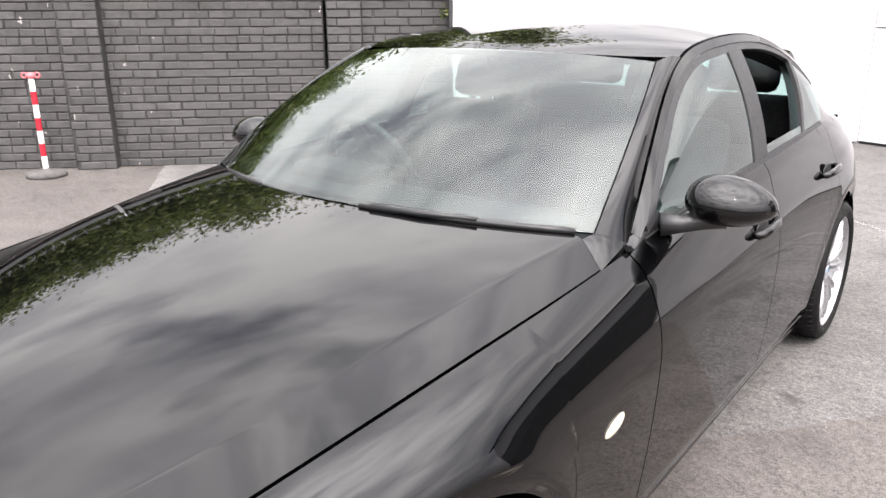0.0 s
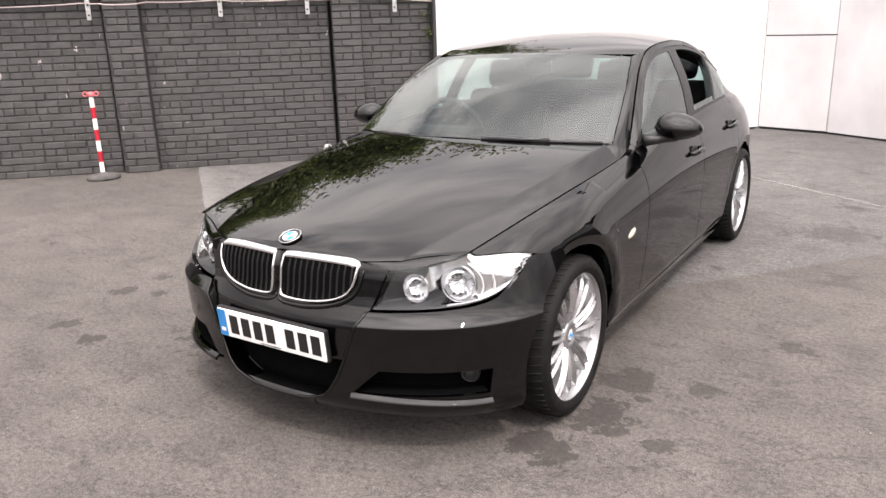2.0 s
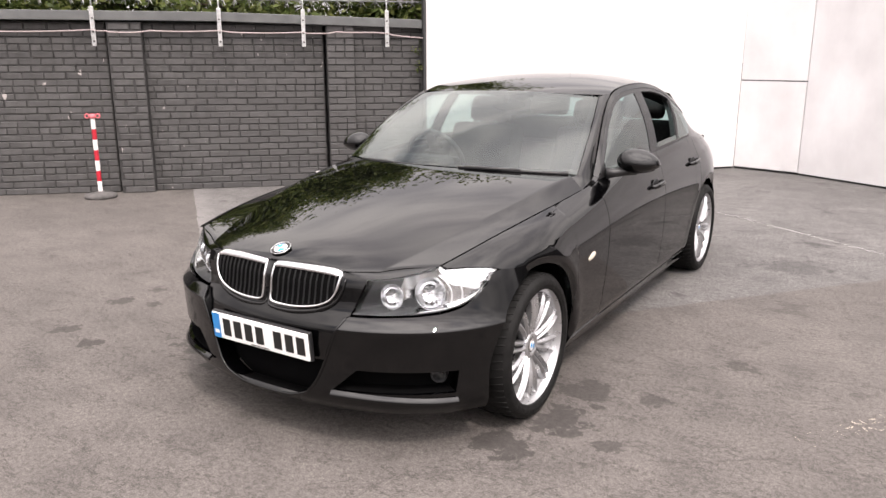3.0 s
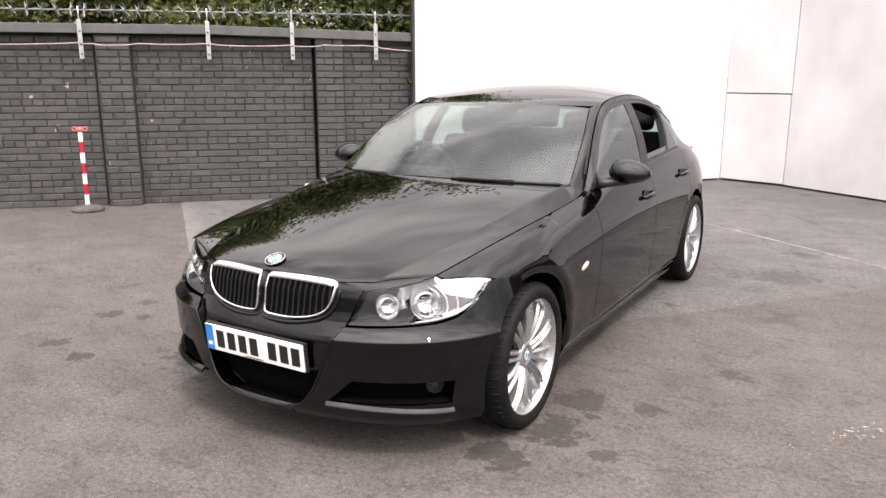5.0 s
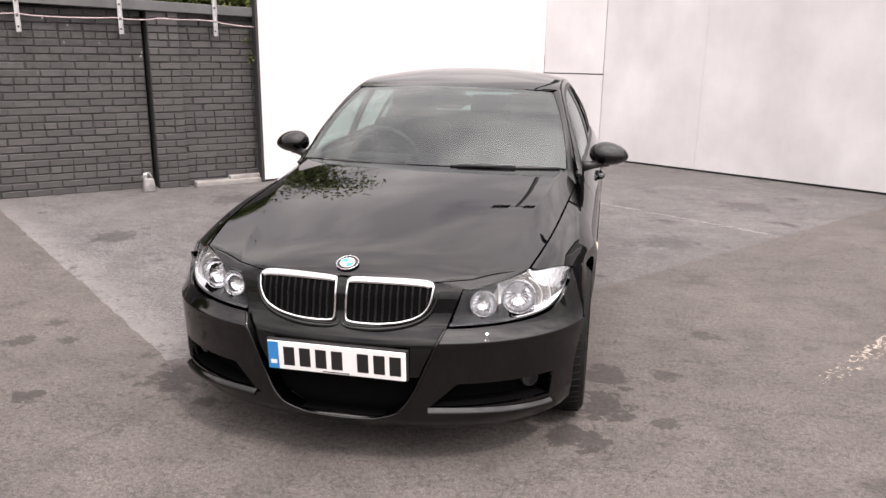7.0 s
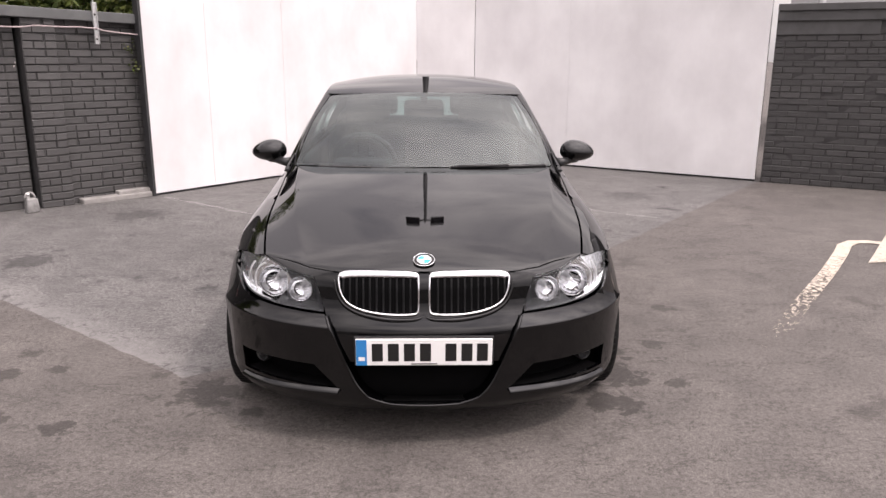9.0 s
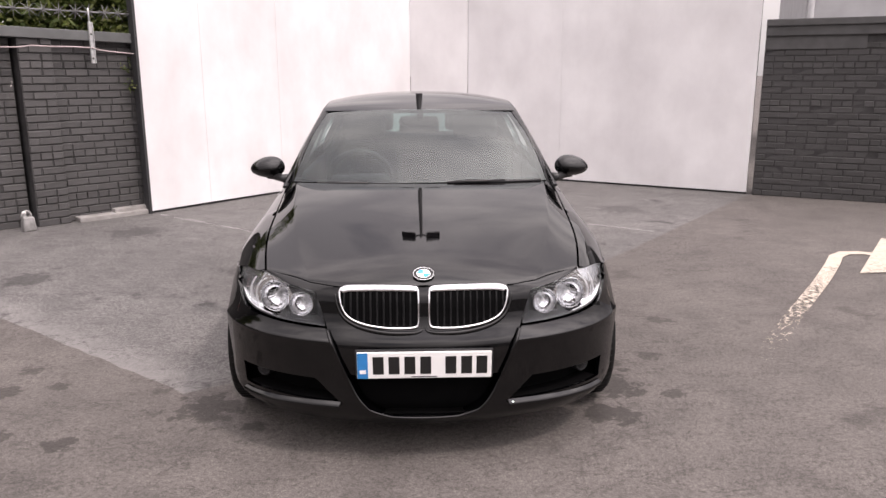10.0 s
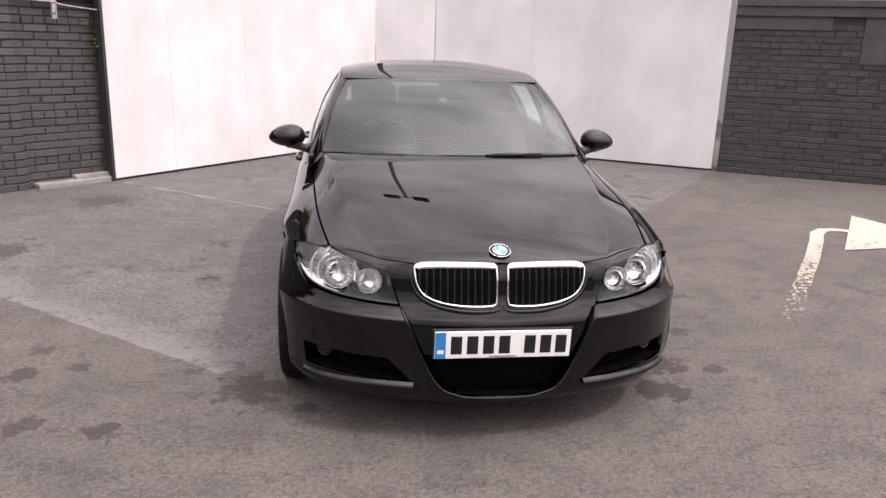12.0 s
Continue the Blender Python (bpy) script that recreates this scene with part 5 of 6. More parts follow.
for r0 in (0.0405, 0.027):
    part("ring", tube([badge_m @ Vector((r0 * math.cos(q), r0 * math.sin(q), 0.0062)) for q in (2 * math.pi * j / 40 for j in range(40))], 0.0016, 6, True), M["chrome"], badge, "", True)

# number plate: bars in place of the characters
plate_m = Matrix.Translation((0, -0.748, 0.4275)) @ Euler((radians(90 + 5), 0, 0)).to_matrix().to_4x4()
plate = part("number_plate", box((-0.26, -0.0555, -0.004), (0.26, 0.0555, 0.004), 0.003, plate_m), M["plate"], car, "white number plate with a blue end band")
part("band", box((-0.2585, -0.054, 0.004), (-0.218, 0.054, 0.0052), 0.0004, plate_m), M["plate_blue"], plate, "blue band")
part("band_mark", box((-0.25, -0.034, 0.0052), (-0.226, -0.018, 0.0058), 0.0003, plate_m), M["plate"], plate)
for i, xx in enumerate((-0.178, -0.117, -0.056, 0.005, 0.102, 0.163, 0.222)):
    part("bar", box((xx - 0.021, -0.037, 0.004), (xx + 0.021, 0.037, 0.0052), 0.0005, plate_m), M["ink"], plate)
part("maker_line", box((-0.05, -0.0505, 0.004), (0.05, -0.0465, 0.0048), 0.0003, plate_m), M["bezel"], plate)
part("plate_holder", box((-0.266, -0.0595, -0.02), (0.266, 0.0605, -0.0035), 0.003, plate_m), M["plastic"], plate)

# headlights
hl_top = spline((0.395, 0.680), (0.44, 0.685), (0.535, 0.698), (0.60, 0.717), (0.65, 0.7285), (0.728, 0.7245), (0.790, 0.712))
hl_low = spline((0.395, 0.556), (0.54, 0.561), (0.66, 0.571), (0.72, 0.586), (0.757, 0.614), (0.778, 0.652), (0.790, 0.702))


def lamp_grid(nu, nv, inset):
    u, v = np.meshgrid(lin(0, 1, nu), lin(0, 1, nv), indexing="ij")
    x = lerp(0.412, 0.790, u) + 0.040 * (v - 0.5) * (1 - u)
    z = lerp(hl_low(x), hl_top(x), v)
    return np.stack((x, nose_y(x, z, 0.0) + inset, z), -1)


def facet_bowl(r, depth, m, seed):
    """A reflector bowl of upright flutes."""
    bm, rng, rows = bmesh.new(), random.Random(seed), []
    n = 72
    for i in range(9):
        f = i / 8
        rr = r * math.sin(f * math.pi / 2) if i else r * 0.12
        flute = 0.02 * math.sin(f * math.pi)
        rows.append([bm.verts.new((rr * math.cos(q), rr * math.sin(q), -depth * math.cos(f * math.pi / 2) * (1 + flute * (j % 4 - 1.5) / 1.5 * (1 if math.sin(q) < 0.3 else 0.3) + rng.uniform(-0.004, 0.004)) if i < 8 else 0.0)) for j, q in ((j, 2 * math.pi * j / n) for j in range(n))])
    for p, q in zip(rows, rows[1:]):
        for j in range(n):
            bm.faces.new((p[j], p[(j + 1) % n], q[(j + 1) % n], q[j]))
    bmesh.ops.transform(bm, matrix=m, verts=bm.verts)
    return bm


# rolled front lip of the bonnet down to the lamps
u, v = np.meshgrid(lin(0.335, 0.642, 30), lin(0, 1, 5), indexing="ij")
L0 = np.stack((u, hood_front_y(u) + 0.001, hood_z(u, hood_front_y(u)) - 0.004), -1)
lip_z = np.where(u < 0.43, np.maximum(hl_top(u), 0.714 - 0.030 * smooth(0.25, 0.43, u)), hl_top(u))
L1 = np.stack((u, nose_y(u, lip_z) + 0.005, lip_z - 0.001), -1)
P = lerp(L0, L1, v[..., None])
P[..., 2] += 0.006 * np.sin(np.pi * v)
both("bonnet_lip", P, M["paint"], car, "", 0.004)

# near-black tube laid on for the shade in the bonnet's front gap
xs = lin(0.332, 0.642, 40)
for sx in (1, -1):
    part("shut_line", tube([(sx * float(q), float(hood_front_y(q)) - 0.001, float(hood_z(q, hood_front_y(q))) - 0.0045) for q in xs], 0.0028, 6), M["shade_black"], car, "", True)

# x, y, z, radius, turn outwards
LAMPS = ((0.496, -0.535, 0.614, 0.049, 6), (0.616, -0.455, 0.624, 0.063, 10))
# how far back the lamp housing lies
lamp_back_y = spline((0.40, -0.600), (0.445, -0.536), (0.545, -0.526), (0.568, -0.456), (0.680, -0.436), (0.73, -0.392), (0.80, -0.30))
HOLES = [(cx, cz, r * 0.98) for cx, cy, cz, r, turn in LAMPS]


def ring_profile(r, depth):
    return [(0.004, -depth), (r * 0.35, -depth * 0.96), (r * 0.7, -depth * 0.72), (r * 0.92, -depth * 0.2), (r, 0.0)]


for sx in (1, -1):
    mir = (lambda P: P) if sx > 0 else flip_x
    hl = part("headlight", panel_bm(mir(lamp_grid(34, 12, 0.0)), 0.0), M["lens"], car, "clear twin-lamp headlight with chrome reflectors")
    nu, nv = 121, 61
    fu, fv = np.meshgrid(lin(0, 1, nu), lin(0, 1, nv), indexing="ij")
    P = lamp_grid(nu, nv, 0.0)
    skin = P[..., 1] + 0.009
    back = np.maximum(lamp_back_y(P[..., 0]), skin)
    near_edge = smooth(0.0, 0.10, fv) * smooth(1.0, 0.90, fv)
    P[..., 1] = lerp(skin, back, near_edge)
    silver = ((fu > 0.30 + 0.02 * np.sin(fv * 9)) & (fv > 0.34 - 0.25 * (fu - 0.3))) | (fu > 0.60)
    for want, nm, mat, lab in ((False, "lamp_back", "bezel", "dark lamp housing"), (True, "reflector", "lamp_silver", "bright silver reflector")):
        bm = bmesh.new()
        Q = mir(P)
        vs = {}
        for i in range(nu - 1):
            for j in range(nv - 1):
                c = (P[i, j] + P[i + 1, j + 1]) / 2
                if silver[i, j] != want or any(math.hypot(c[0] - hx, c[2] - hz) < r for hx, hz, r in HOLES):
                    continue
                q = []
                for ij in ((i, j), (i + 1, j), (i + 1, j + 1), (i, j + 1)):
                    if ij not in vs:
                        vs[ij] = bm.verts.new(Q[ij])
                    q.append(vs[ij])
                bm.faces.new(q).smooth = True
        part(nm, bm, M[mat], hl, lab)
    trim_l = lamp_grid(90, 44, 0.007)[50:, 0:3]
    part("lamp_trim", panel_bm(mir(trim_l), 0.004), M["satin"], hl)
    ind_c = (0.728, 0.676)
    im = Matrix.Translation((sx * ind_c[0], float(nose_y(*ind_c)) + 0.040, ind_c[1])) @ Euler((0, 0, radians(sx * 46))).to_matrix().to_4x4()
    bm = bmesh.new()
    bmesh.ops.create_uvsphere(bm, u_segments=18, v_segments=10, radius=1.0)
    bmesh.ops.transform(bm, matrix=im @ Matrix.Diagonal((0.032, 0.010, 0.024, 1)), verts=bm.verts)
    part("indicator_bowl", bm, M["bowl"], hl, "", True)
    # walls from the lens edge down to the housing
    for j in (0, -1):
        A = lamp_grid(34, 12, 0.0)[:, j]
        B = A.copy()
        B[:, 1] += 0.012
        B[:, 2] += 0.006 if j == 0 else -0.010
        part("lamp_edge", panel_bm(mir(np.stack((A, B), 1)), 0.0), M["bezel"], hl)
    for cx, cy, cz, r, turn in LAMPS:
        mm = Matrix.Translation((sx * cx, cy, cz)) @ Euler((0, 0, radians(sx * turn))).to_matrix().to_4x4() @ Euler((radians(90 - 4), 0, 0)).to_matrix().to_4x4()
        part("lamp", facet_bowl(r * 0.98, r * 0.85, mm, int(r * 1000)), M["lamp_chrome"], hl, "fluted chrome reflector bowl", True)
        part("lamp_ring", tube([mm @ Vector((r * math.cos(q), r * math.sin(q), 0.0)) for q in (2 * math.pi * j / 40 for j in range(40))], r * 0.032, 8, True), M["lamp_chrome"], hl, "", True)
        part("lamp_shroud", lathe([(r * 0.99, 0.0), (r * 1.03, -r * 0.5)], 32, mm), M["bezel"], hl, "", True)
        part("bulb_shield", lathe([(0.0, -r * 0.30), (r * 0.12, -r * 0.33), (r * 0.15, -r * 0.55), (r * 0.13, -r * 0.8)], 12, mm), M["satin"], hl, "", True)
    # thin ribs that part the indicator from the main lamp
    cx, cy, cz, r, turn = LAMPS[1]
    for grow, q0, q1 in ((1.30, -0.9, 1.15), (1.75, -0.62, 0.72)):
        rib = []
        for q in lin(q0, q1, 22):
            rx0, rz0 = cx + r * grow * math.cos(q), cz + r * grow * math.sin(q)
            rz0 = min(max(rz0, float(hl_low(rx0)) + 0.006), float(hl_top(rx0)) - 0.006)
            ry0 = max(float(lamp_back_y(rx0)) - 0.004, float(nose_y(rx0, rz0)) + 0.007)
            rib.append((sx * rx0, ry0, rz0))
        part("lamp_rib", tube(rib, 0.0026, 6), M["satin"], hl, "", True)
    # fog lamps
    cx, cz = 0.672, 0.318
    cy = float(nose_y(cx, cz)) + 0.05
    mm = Matrix.Translation((sx * cx, cy, cz)) @ Euler((0, 0, radians(sx * 26))).to_matrix().to_4x4() @ Euler((radians(90), 0, 0)).to_matrix().to_4x4()
    fog = part("fog_lamp", lathe([(0.033, -0.05), (0.033, 0.0), (0.030, 0.004), (0.027, 0.0)], 24, mm), M["plastic"], car, "small round fog lamp in the side intake", True)
    part("fog_reflector", lathe(ring_profile(0.027, 0.03), 24, mm), M["bezel"], fog, "", True)
    part("fog_lens", lathe([(0.0, 0.004), (0.02, 0.003), (0.031, 0.0)], 24, mm), M["lens"], fog, "", True)
    # side repeater
    y0, z0 = 0.525, 0.594
    sr = bmesh.new()
    bmesh.ops.create_uvsphere(sr, u_segments=20, v_segments=10, radius=1.0)
    bmesh.ops.transform(sr, matrix=Matrix.Translation((sx * float(flank_x(y0, z0)), y0, z0)) @ Euler((radians(14), 0, 0)).to_matrix().to_4x4() @ Matrix.Diagonal((0.010, 0.044, 0.0145, 1)), verts=sr.verts)
    part("side_indicator", sr, M["clear"], car, "clear oval side indicator", True)
    # door handles
    for y0, z0 in ((1.545, 0.793), (2.365, 0.832)):
        hx = float(flank_x(y0, z0))
        bm = bmesh.new()
        pts = [(sx * (hx + o), y0 + d, z0 + 0.05 * d) for d, o in ((-0.10, 0.002), (-0.085, 0.018), (-0.03, 0.026), (0.04, 0.026), (0.085, 0.018), (0.10, 0.002))]
        add_tube(bm, pts, [0.010, 0.013, 0.0145, 0.0145, 0.013, 0.010], 10)
        part("door_handle", bm, M["paint"], car, "black bow door handle", True)
        cup = bmesh.new()
        bmesh.ops.create_uvsphere(cup, u_segments=16, v_segments=8, radius=1.0)
        bmesh.ops.transform(cup, matrix=Matrix.Translation((sx * (hx - 0.001), y0 - 0.015, z0)) @ Matrix.Diagonal((0.004, 0.06, 0.032, 1)), verts=cup.verts)
        part("handle_cup", cup, M["plastic"], car, "", True)

# door mirrors
for sx in (1, -1):
    bm = bmesh.new()
    bmesh.ops.create_uvsphere(bm, u_segments=36, v_segments=24, radius=1.0)
    for vtx in bm.verts:
        p = vtx.co
        x, y0, z0 = p.x, p.y, p.z
        z1 = z0 * (1.0 if z0 > 0 else 0.78)
        taper = 1.0 - 0.16 * x
        if y0 > 0.15:
            y0 = 0.15 + (y0 - 0.15) * 0.35
        vtx.co = (sx * (0.908 + 0.104 * x), 1.035 + 0.095 * y0 + 0.018 * x, 0.976 + 0.069 * z1 * taper - 0.006 * x)
    mirror = part("door_mirror", bm, M["paint"], car, "glossy black door mirror", True)
    bm = bmesh.new()
    add_tube(bm, [(sx * 0.775, 0.93, 0.925), (sx * 0.815, 0.955, 0.927), (sx * 0.86, 1.0, 0.935), (sx * 0.90, 1.02, 0.945)], [0.03, 0.022, 0.024, 0.03], 12)
    part("mirror_arm", bm, M["plastic"], mirror, "", True)
    bm = bmesh.new()
    bmesh.ops.create_uvsphere(bm, u_segments=28, v_segments=10, radius=1.0)
    bmesh.ops.transform(bm, matrix=Matrix.Translation((sx * 0.905, 1.052, 0.977)) @ Matrix.Diagonal((0.085, 0.004, 0.052, 1)), verts=bm.verts)
    part("mirror_glass", bm, M["chrome"], mirror, "", True)

# wipers and scuttle
t, v = np.meshgrid(lin(-1, 1, 31), lin(0, 1, 4), indexing="ij")
yy = lerp(hood_rear_y(np.abs(t) * 0.74) + 0.006, 0.545 + 0.18 * np.abs(t) ** 2, v)
part("scuttle", panel_bm(np.stack((t * 0.735, yy, 0.936 - 0.062 * np.abs(t) ** 2.2 + 0.010 * v), -1), 0.0, np.array((0, 0.6, 0.0))), M["plastic"], car, "black plastic scuttle")


def on_screen(u0, v0, lift):
    i = (u0 + 1) / 2 * 40
    j = v0 * 29
    p = SCREEN[int(round(i)), int(round(j))]
    return (p[0], p[1] - lift * 0.45, p[2] + lift * 0.9)


for x_a, x_b in ((0.95, 0.22), (-0.10, -0.80)):
    low = 0.001 if x_a > 0.5 else -0.010
    wiper = part("wiper", tube([on_screen(lerp(x_a, x_b, q), 0.0, low) for q in lin(0, 1, 9)], [0.0085] * 5 + [0.0065] * 4, 8), M["plastic"], car, "black wiper blade", True)
    part("wiper_arm", tube([on_screen(x_b + 0.02, 0.0, low + 0.001), on_screen(lerp(x_a, x_b, 0.7), 0.0, low + 0.005), on_screen(lerp(x_a, x_b, 0.42), 0.0, low + 0.008)], [0.010, 0.009, 0.006], 8), M["plastic"], wiper, "", True)

# near-black blocks painted as the unlit inside of the body, seen through gaps
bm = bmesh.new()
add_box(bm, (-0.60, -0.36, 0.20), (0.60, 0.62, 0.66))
# added block that stops sunlight leaking through the nose
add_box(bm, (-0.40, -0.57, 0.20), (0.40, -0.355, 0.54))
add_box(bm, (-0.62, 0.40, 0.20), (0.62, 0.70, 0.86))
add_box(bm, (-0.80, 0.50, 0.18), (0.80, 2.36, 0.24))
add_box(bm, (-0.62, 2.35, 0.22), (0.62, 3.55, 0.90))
part("underbody", bm, M["shade_black"], car, "underbody and near-black filler blocks for the shaded inside")
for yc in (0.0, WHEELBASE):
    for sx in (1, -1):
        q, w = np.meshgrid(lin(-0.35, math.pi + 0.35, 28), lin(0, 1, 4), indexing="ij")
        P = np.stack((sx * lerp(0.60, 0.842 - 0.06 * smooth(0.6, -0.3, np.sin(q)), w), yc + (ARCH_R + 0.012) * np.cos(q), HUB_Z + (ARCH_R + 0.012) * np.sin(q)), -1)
        part("wheel_arch_liner", panel_bm(P, 0.0), M["shade_black"], car)

# wheels
def wheel_meshes():
    out = {}
    bm = lathe([(0.222, -0.110), (0.245, -0.112), (0.272, -0.115), (0.294, -0.109), (0.306, -0.092), (0.3115, -0.055), (0.312, 0.0), (0.3115, 0.055), (0.307, 0.090), (0.303, 0.099), (0.296, 0.104), (0.294, 0.1085), (0.282, 0.113), (0.270, 0.1145), (0.262, 0.1135), (0.259, 0.110), (0.254, 0.111), (0.248, 0.106), (0.243, 0.09)], 72)
    out["tyre"] = bm
    bm = bmesh.new()
    for k in range(60):
        q = 2 * math.pi * k / 60
        for h0, h1, sk in ((-0.095, -0.03, 0.05), (0.03, 0.095, -0.05)):
            pts = []
            for h, dq in ((h0, 0.0), (h1, sk)):
                rr = 0.3128 if abs(h) < 0.06 else 0.3075
                pts.append((rr * math.cos(q + dq), rr * math.sin(q + dq), h))
            add_tube(bm, pts, 0.0035, 4)
    out["tread"] = bm
    out["rim"] = lathe([(0.229, 0.066), (0.234, 0.084), (0.241, 0.094), (0.249, 0.104), (0.2535, 0.108), (0.2548, 0.104), (0.251, 0.096), (0.241, 0.088), (0.235, 0.066)], 72)
    out["barrel"] = lathe([(0.220, -0.09), (0.223, 0.0), (0.2295, 0.066), (0.236, 0.066), (0.235, -0.09)], 60)
    bm = bmesh.new()

    def spoke(shift, q, w_in, w_out, lift, tip):
        d, sd = np.array((math.cos(q), math.sin(q))), np.array((-math.sin(q), math.cos(q)))
        rows = []
        for f in lin(0, 1, 8):
            c = d * lerp(0.036, 0.2345, f) + sd * shift * lerp(0.8, 1.0, f)
            w = lerp(w_in, w_out, f) * (1 - tip * max(0.0, f - 0.78) / 0.22)
            h = 0.066 + 0.020 * math.sin(math.pi * f * 0.85) + 0.010 * f + lift
            prof = ((-w, -0.034), (-w, -0.010), (-w * 0.22, 0.001), (w * 0.22, 0.001), (w, -0.010), (w, -0.034))
            rows.append([bm.verts.new((c[0] + sd[0] * a0, c[1] + sd[1] * a0, h + b0)) for a0, b0 in prof])
        for p0, p1 in zip(rows, rows[1:]):
            for j in range(5):
                bm.faces.new((p0[j], p0[j + 1], p1[j + 1], p1[j]))

    for k in range(5):
        q = 2 * math.pi * k / 5 + math.pi / 2
        for sg in (1, -1):
            spoke(sg * 0.0125, q + sg * 0.02, 0.0085, 0.0095, 0.0, 0.0)
            spoke(sg * 0.004, q + sg * (math.pi / 5 - 0.16), 0.0105, 0.0150, -0.004, 0.75)
    bmesh.ops.recalc_face_normals(bm, faces=bm.faces)
    out["spokes"] = bm
    bm = lathe([(0.062, 0.03), (0.060, 0.066), (0.052, 0.074), (0.036, 0.076), (0.033, 0.070), (0.0, 0.070)], 40)
    out["hub"] = bm
    bm = bmesh.new()
    for k in range(5):
        q = 2 * math.pi * (k + 0.5) / 5 + math.pi / 2
        add_lathe(bm, [(0.0, 0.060), (0.011, 0.060), (0.011, 0.072), (0.008, 0.075), (0.0, 0.075)], 8, Matrix.Translation((0.044 * math.cos(q), 0.044 * math.sin(q), -0.002)))
    out["bolts"] = bm
    out["centre_cap"] = lathe([(0.0, 0.0745), (0.026, 0.0735), (0.0315, 0.071)], 28)
    out["cap_mark"] = lathe([(0.0, 0.0755), (0.019, 0.0750), (0.021, 0.0738)], 28)
    bm = bmesh.new()
    for k in (0, 1):
        arc = [bm.verts.new((0.018 * math.cos(q), 0.018 * math.sin(q), 0.0762)) for q in lin(math.pi * k, math.pi * k + math.pi / 2, 7)]
        bm.faces.new([bm.verts.new((0, 0, 0.0764))] + arc)
    out["cap_blue"] = bm
    out["brake_disc"] = lathe([(0.07, 0.012), (0.15, 0.012), (0.15, -0.012), (0.07, -0.012)], 48)
    out["caliper"] = box((-0.165, -0.06, -0.03), (-0.095, 0.07, 0.035), 0.012)
    return out


WM = {"tyre": "rubber", "tread": "rubber", "rim": "alloy", "barrel": "barrel", "spokes": "alloy", "hub": "alloy", "bolts": "disc", "centre_cap": "chrome", "cap_mark": "badge_white", "cap_blue": "badge_blue", "brake_disc": "disc", "caliper": "shade_black"}
wheel_data = {}
for nm, bm in wheel_meshes().items():
    me = bpy.data.meshes.new(nm)
    bmesh.ops.recalc_face_normals(bm, faces=bm.faces)
    bm.to_mesh(me)
    bm.free()
    me.materials.append(M[WM[nm]])
    if nm not in ("spokes", "caliper"):
        me.shade_smooth()
    wheel_data[nm] = me
for yc in (0.0, WHEELBASE):
    for sx in (1, -1):
        wheel = new("wheel", wheel_data["rim"])
        wheel.parent = car
        wheel["label"] = "silver twin-spoke alloy wheel"
        turn = Euler((0, radians(90), 0)).to_matrix().to_4x4() if sx > 0 else Euler((0, radians(-90), 0)).to_matrix().to_4x4()
        wheel.matrix_basis = Matrix.Translation((sx * (0.757 if yc == 0 else 0.752), yc, HUB_Z)) @ turn @ Matrix.Rotation(0.35 if yc == 0 else 1.1, 4, "Z")
        for nm in ("tyre", "barrel", "tread", "spokes", "hub", "bolts", "centre_cap", "cap_mark", "cap_blue", "brake_disc", "caliper"):
            o = new(nm, wheel_data[nm])
            o.parent = wheel
            if nm == "tread":
                tagged(o, kind="stuff")
            if nm == "tyre":
                o["label"] = "black road tyre"
    axle = part("axle", tube([(-0.7, yc, HUB_Z), (0.7, yc, HUB_Z)], 0.03, 8), M["shade_black"], car)

# cabin
bm = bmesh.new()
add_box(bm, (-0.70, 0.62, 0.60), (0.70, 1.02, 0.90), 0.05)
add_box(bm, (-0.52, 0.86, 0.86), (-0.18, 1.03, 0.945), 0.03)
part("dashboard", bm, M["dash"], car, "dark grey dashboard")
sw = Vector((-0.36, 1.10, 0.905))
tilt = Euler((radians(-66), 0, 0)).to_matrix().to_4x4()
tm = Matrix.Translation(sw) @ tilt
wheel_rim = part("steering_wheel", tube([tm @ Vector((0.185 * math.cos(q), 0.185 * math.sin(q), 0)) for q in (2 * math.pi * j / 40 for j in range(40))], 0.016, 10, True), M["wheel_rim"], car, "black steering wheel", True)
bm = bmesh.new()
add_box(bm, (-0.18, -0.02, -0.01), (0.18, 0.02, 0.012), 0.008, tm)
add_box(bm, (-0.03, -0.18, -0.01), (0.03, 0.0, 0.012), 0.008, tm)
add_box(bm, (-0.07, -0.06, -0.02), (0.07, 0.05, 0.03), 0.02, tm)
part("wheel_hub", bm, M["plastic"], wheel_rim)


def seat(cx, y0, wide, rest_h, parent):
    bm = bmesh.new()
    add_box(bm, (cx - wide / 2, y0, 0.30), (cx + wide / 2, y0 + 0.50, 0.52), 0.05)
    s = part("seat", bm, M["cloth"], parent, "dark cloth car seat", True)
    rm = Matrix.Translation((cx, y0 + 0.46, 0.45)) @ Euler((radians(-18), 0, 0)).to_matrix().to_4x4()
    part("backrest", box((-wide / 2, -0.05, 0.0), (wide / 2, 0.08, rest_h), 0.05, rm), M["cloth"], s, "", True)
    part("headrest", box((-0.15, -0.03, rest_h + 0.015), (0.15, 0.06, rest_h + 0.185), 0.04, rm), M["cloth"], s, "", True)
    part("headrest_bar", tube([rm @ Vector((0.05, 0.015, rest_h - 0.05)), rm @ Vector((0.05, 0.015, rest_h + 0.06))], 0.007, 6), M["chrome"], s)


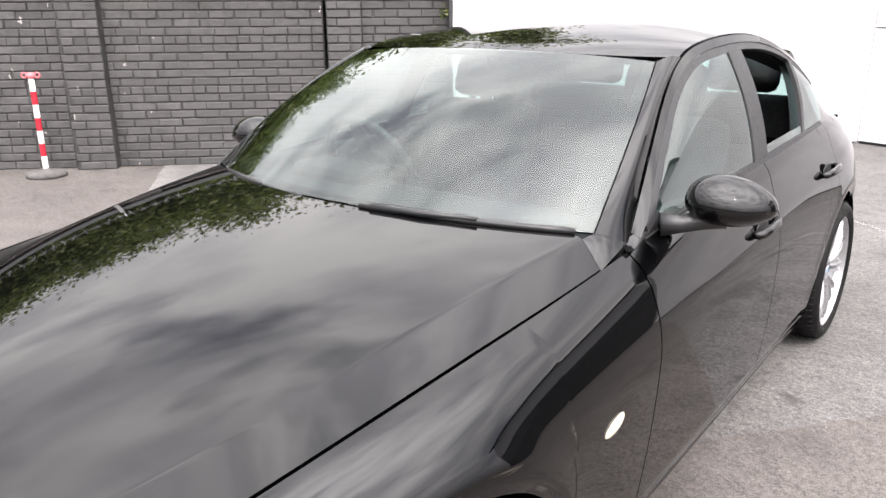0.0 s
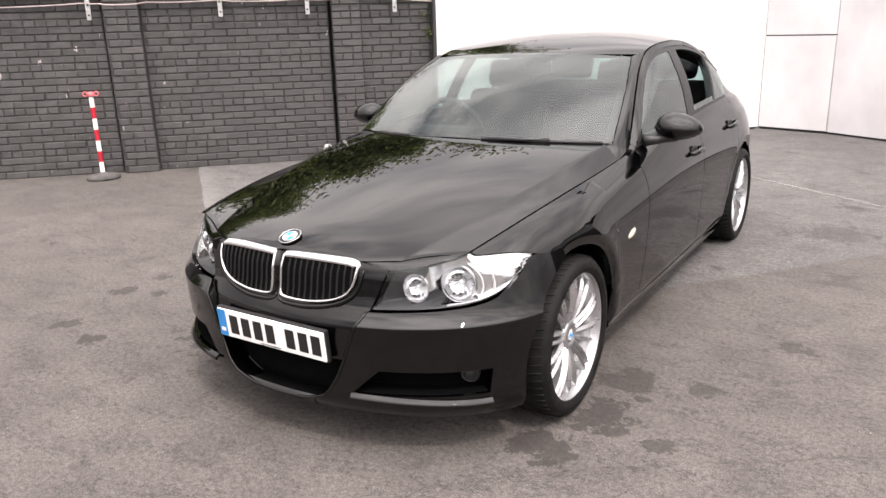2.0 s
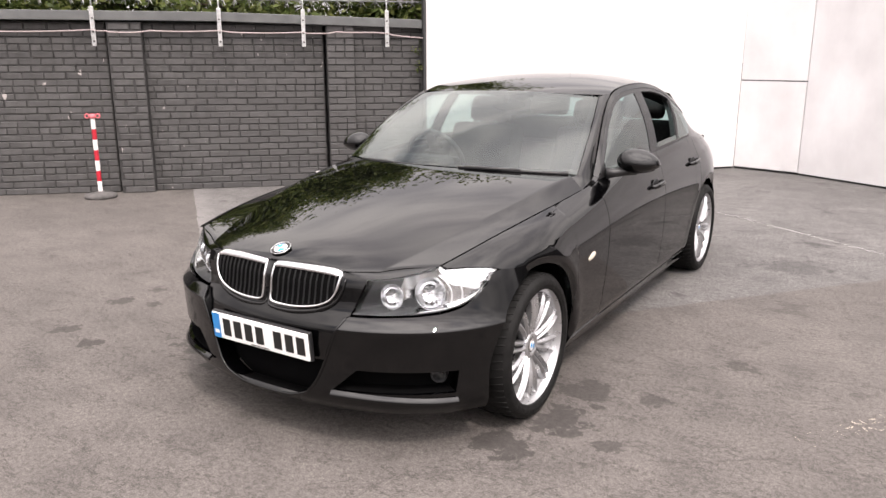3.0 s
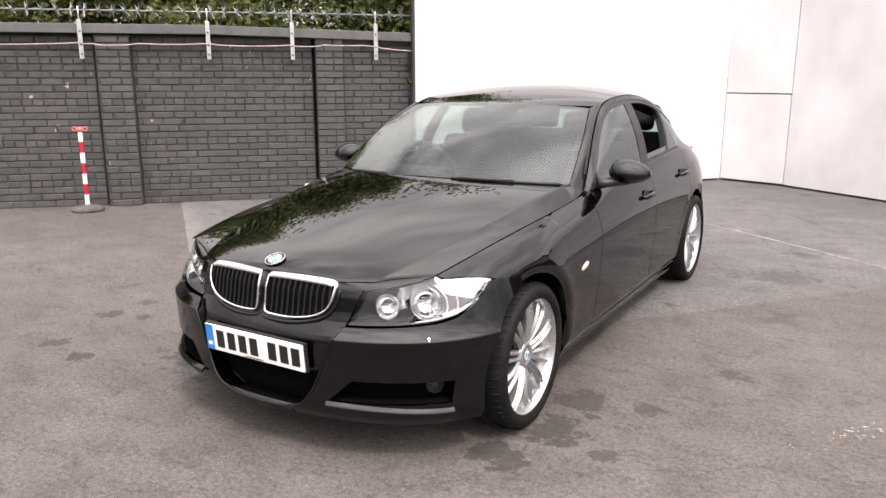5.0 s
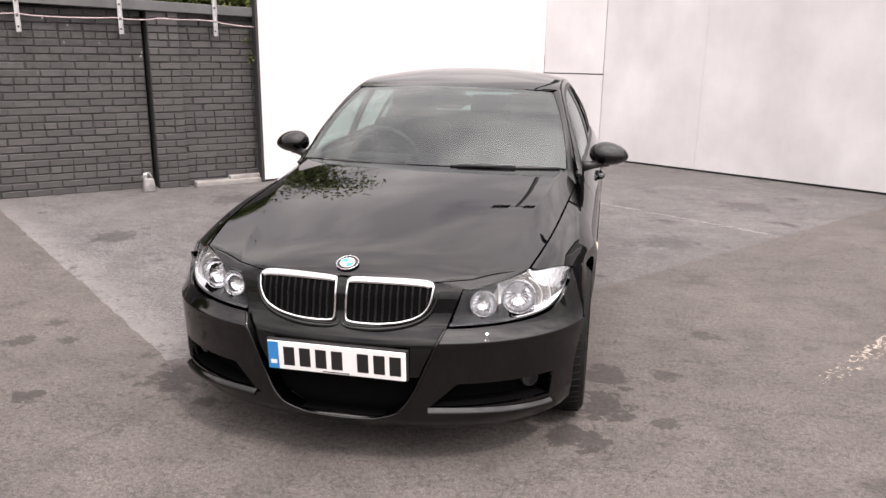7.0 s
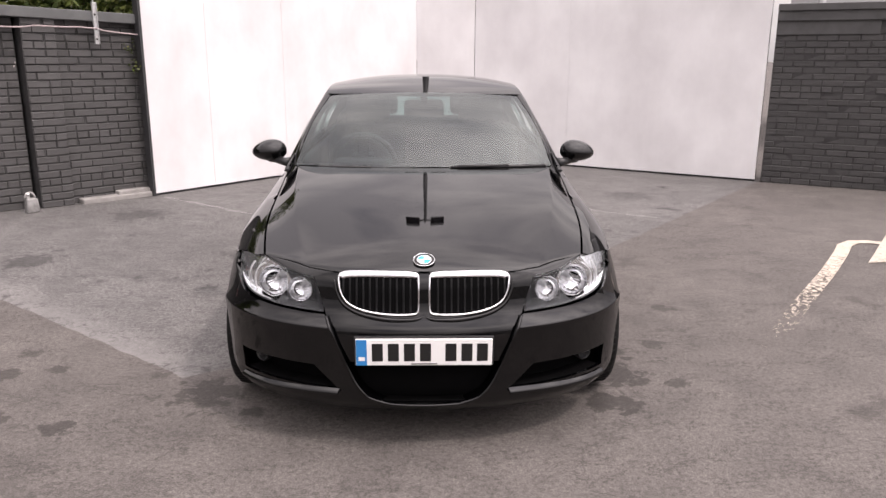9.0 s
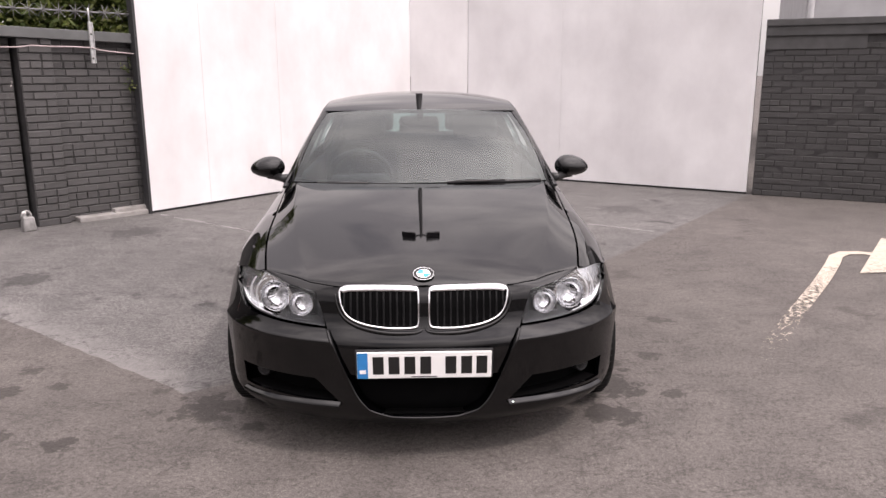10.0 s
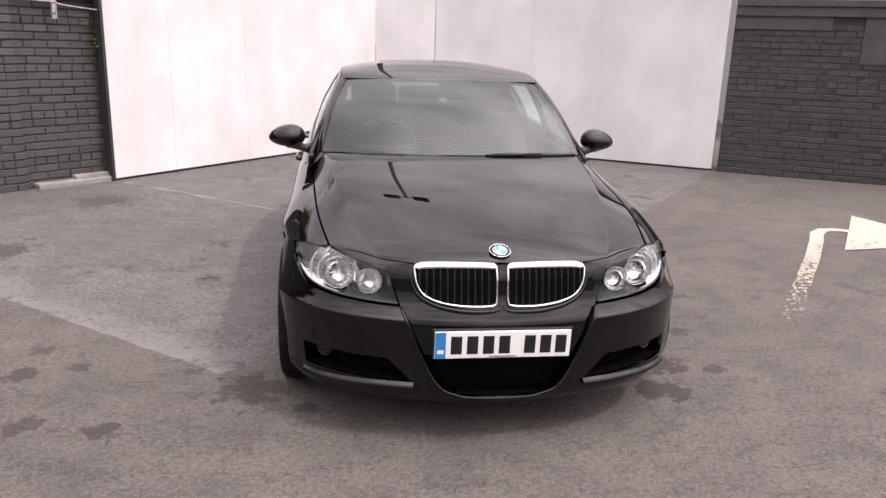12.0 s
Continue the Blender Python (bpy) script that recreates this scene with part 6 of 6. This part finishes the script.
seat(-0.385, 1.13, 0.52, 0.655, car)
seat(0.385, 1.13, 0.52, 0.655, car)
bench = part("rear_bench", box((-0.64, 2.02, 0.30), (0.64, 2.52, 0.50), 0.05), M["cloth"], car, "dark cloth rear bench", True)
rm = Matrix.Translation((0, 2.50, 0.45)) @ Euler((radians(-18), 0, 0)).to_matrix().to_4x4()
part("backrest", box((-0.64, -0.05, 0.0), (0.64, 0.08, 0.65), 0.05, rm), M["cloth"], bench, "", True)
for cx, rise in ((-0.37, 0.0), (0.0, -0.05), (0.37, 0.0)):
    part("headrest", box((cx - 0.16, -0.03, 0.66 + rise), (cx + 0.16, 0.06, 0.83 + rise), 0.04, rm), M["cloth"], bench, "", True)
part("parcel_shelf", box((-0.62, 2.62, 0.88), (0.62, 3.10, 0.93), 0.01), M["dash"], car)
part("cabin_floor", box((-0.72, 0.7, 0.24), (0.72, 2.6, 0.28), 0), M["dash"], car)
for sx in (1, -1):
    bm = bmesh.new()
    for y0, y1 in ((0.80, 1.69), (1.71, 2.50)):
        add_box(bm, (min(sx * 0.70, sx * 0.74), y0, 0.26), (max(sx * 0.70, sx * 0.74), y1, 0.93), 0.015)
    part("door_card", bm, M["dash"], car)
u, v = np.meshgrid(lin(-1, 1, 21), lin(0, 1, 16), indexing="ij")
y = lerp(1.30 + 0.1 * np.abs(u) ** 2.2, 2.62, v)
part("headliner", panel_bm(np.stack((u * (rail_x(y) - 0.03), y, roof_mid(y) - 0.03 - (roof_mid(y) - rail_z(y)) * np.abs(u) ** 2.6), -1), 0.0), M["liner"], car)
bm = bmesh.new()
bmesh.ops.create_uvsphere(bm, u_segments=24, v_segments=12, radius=1.0)
bmesh.ops.transform(bm, matrix=Matrix.Translation((0.0, 1.33, 1.228)) @ Matrix.Diagonal((0.115, 0.022, 0.036, 1)), verts=bm.verts)
add_tube(bm, [(0, 1.325, 1.24), (0, 1.30, 1.30)], 0.02, 8)
part("rear_view_mirror", bm, M["plastic"], car, "", True)

# ---- bricks ----
build_bricks(wall_west, WA, BAYS[:7], WALL_TOP, (M["brick"], M["brick_rest"]), (0.0, 2.62), 300)
build_bricks(wall_east, EA, [(0.0, 2.6, 0.004)], 1.90, (M["brick_old"], M["brick_old"]), (0.0, 2.2), 280)
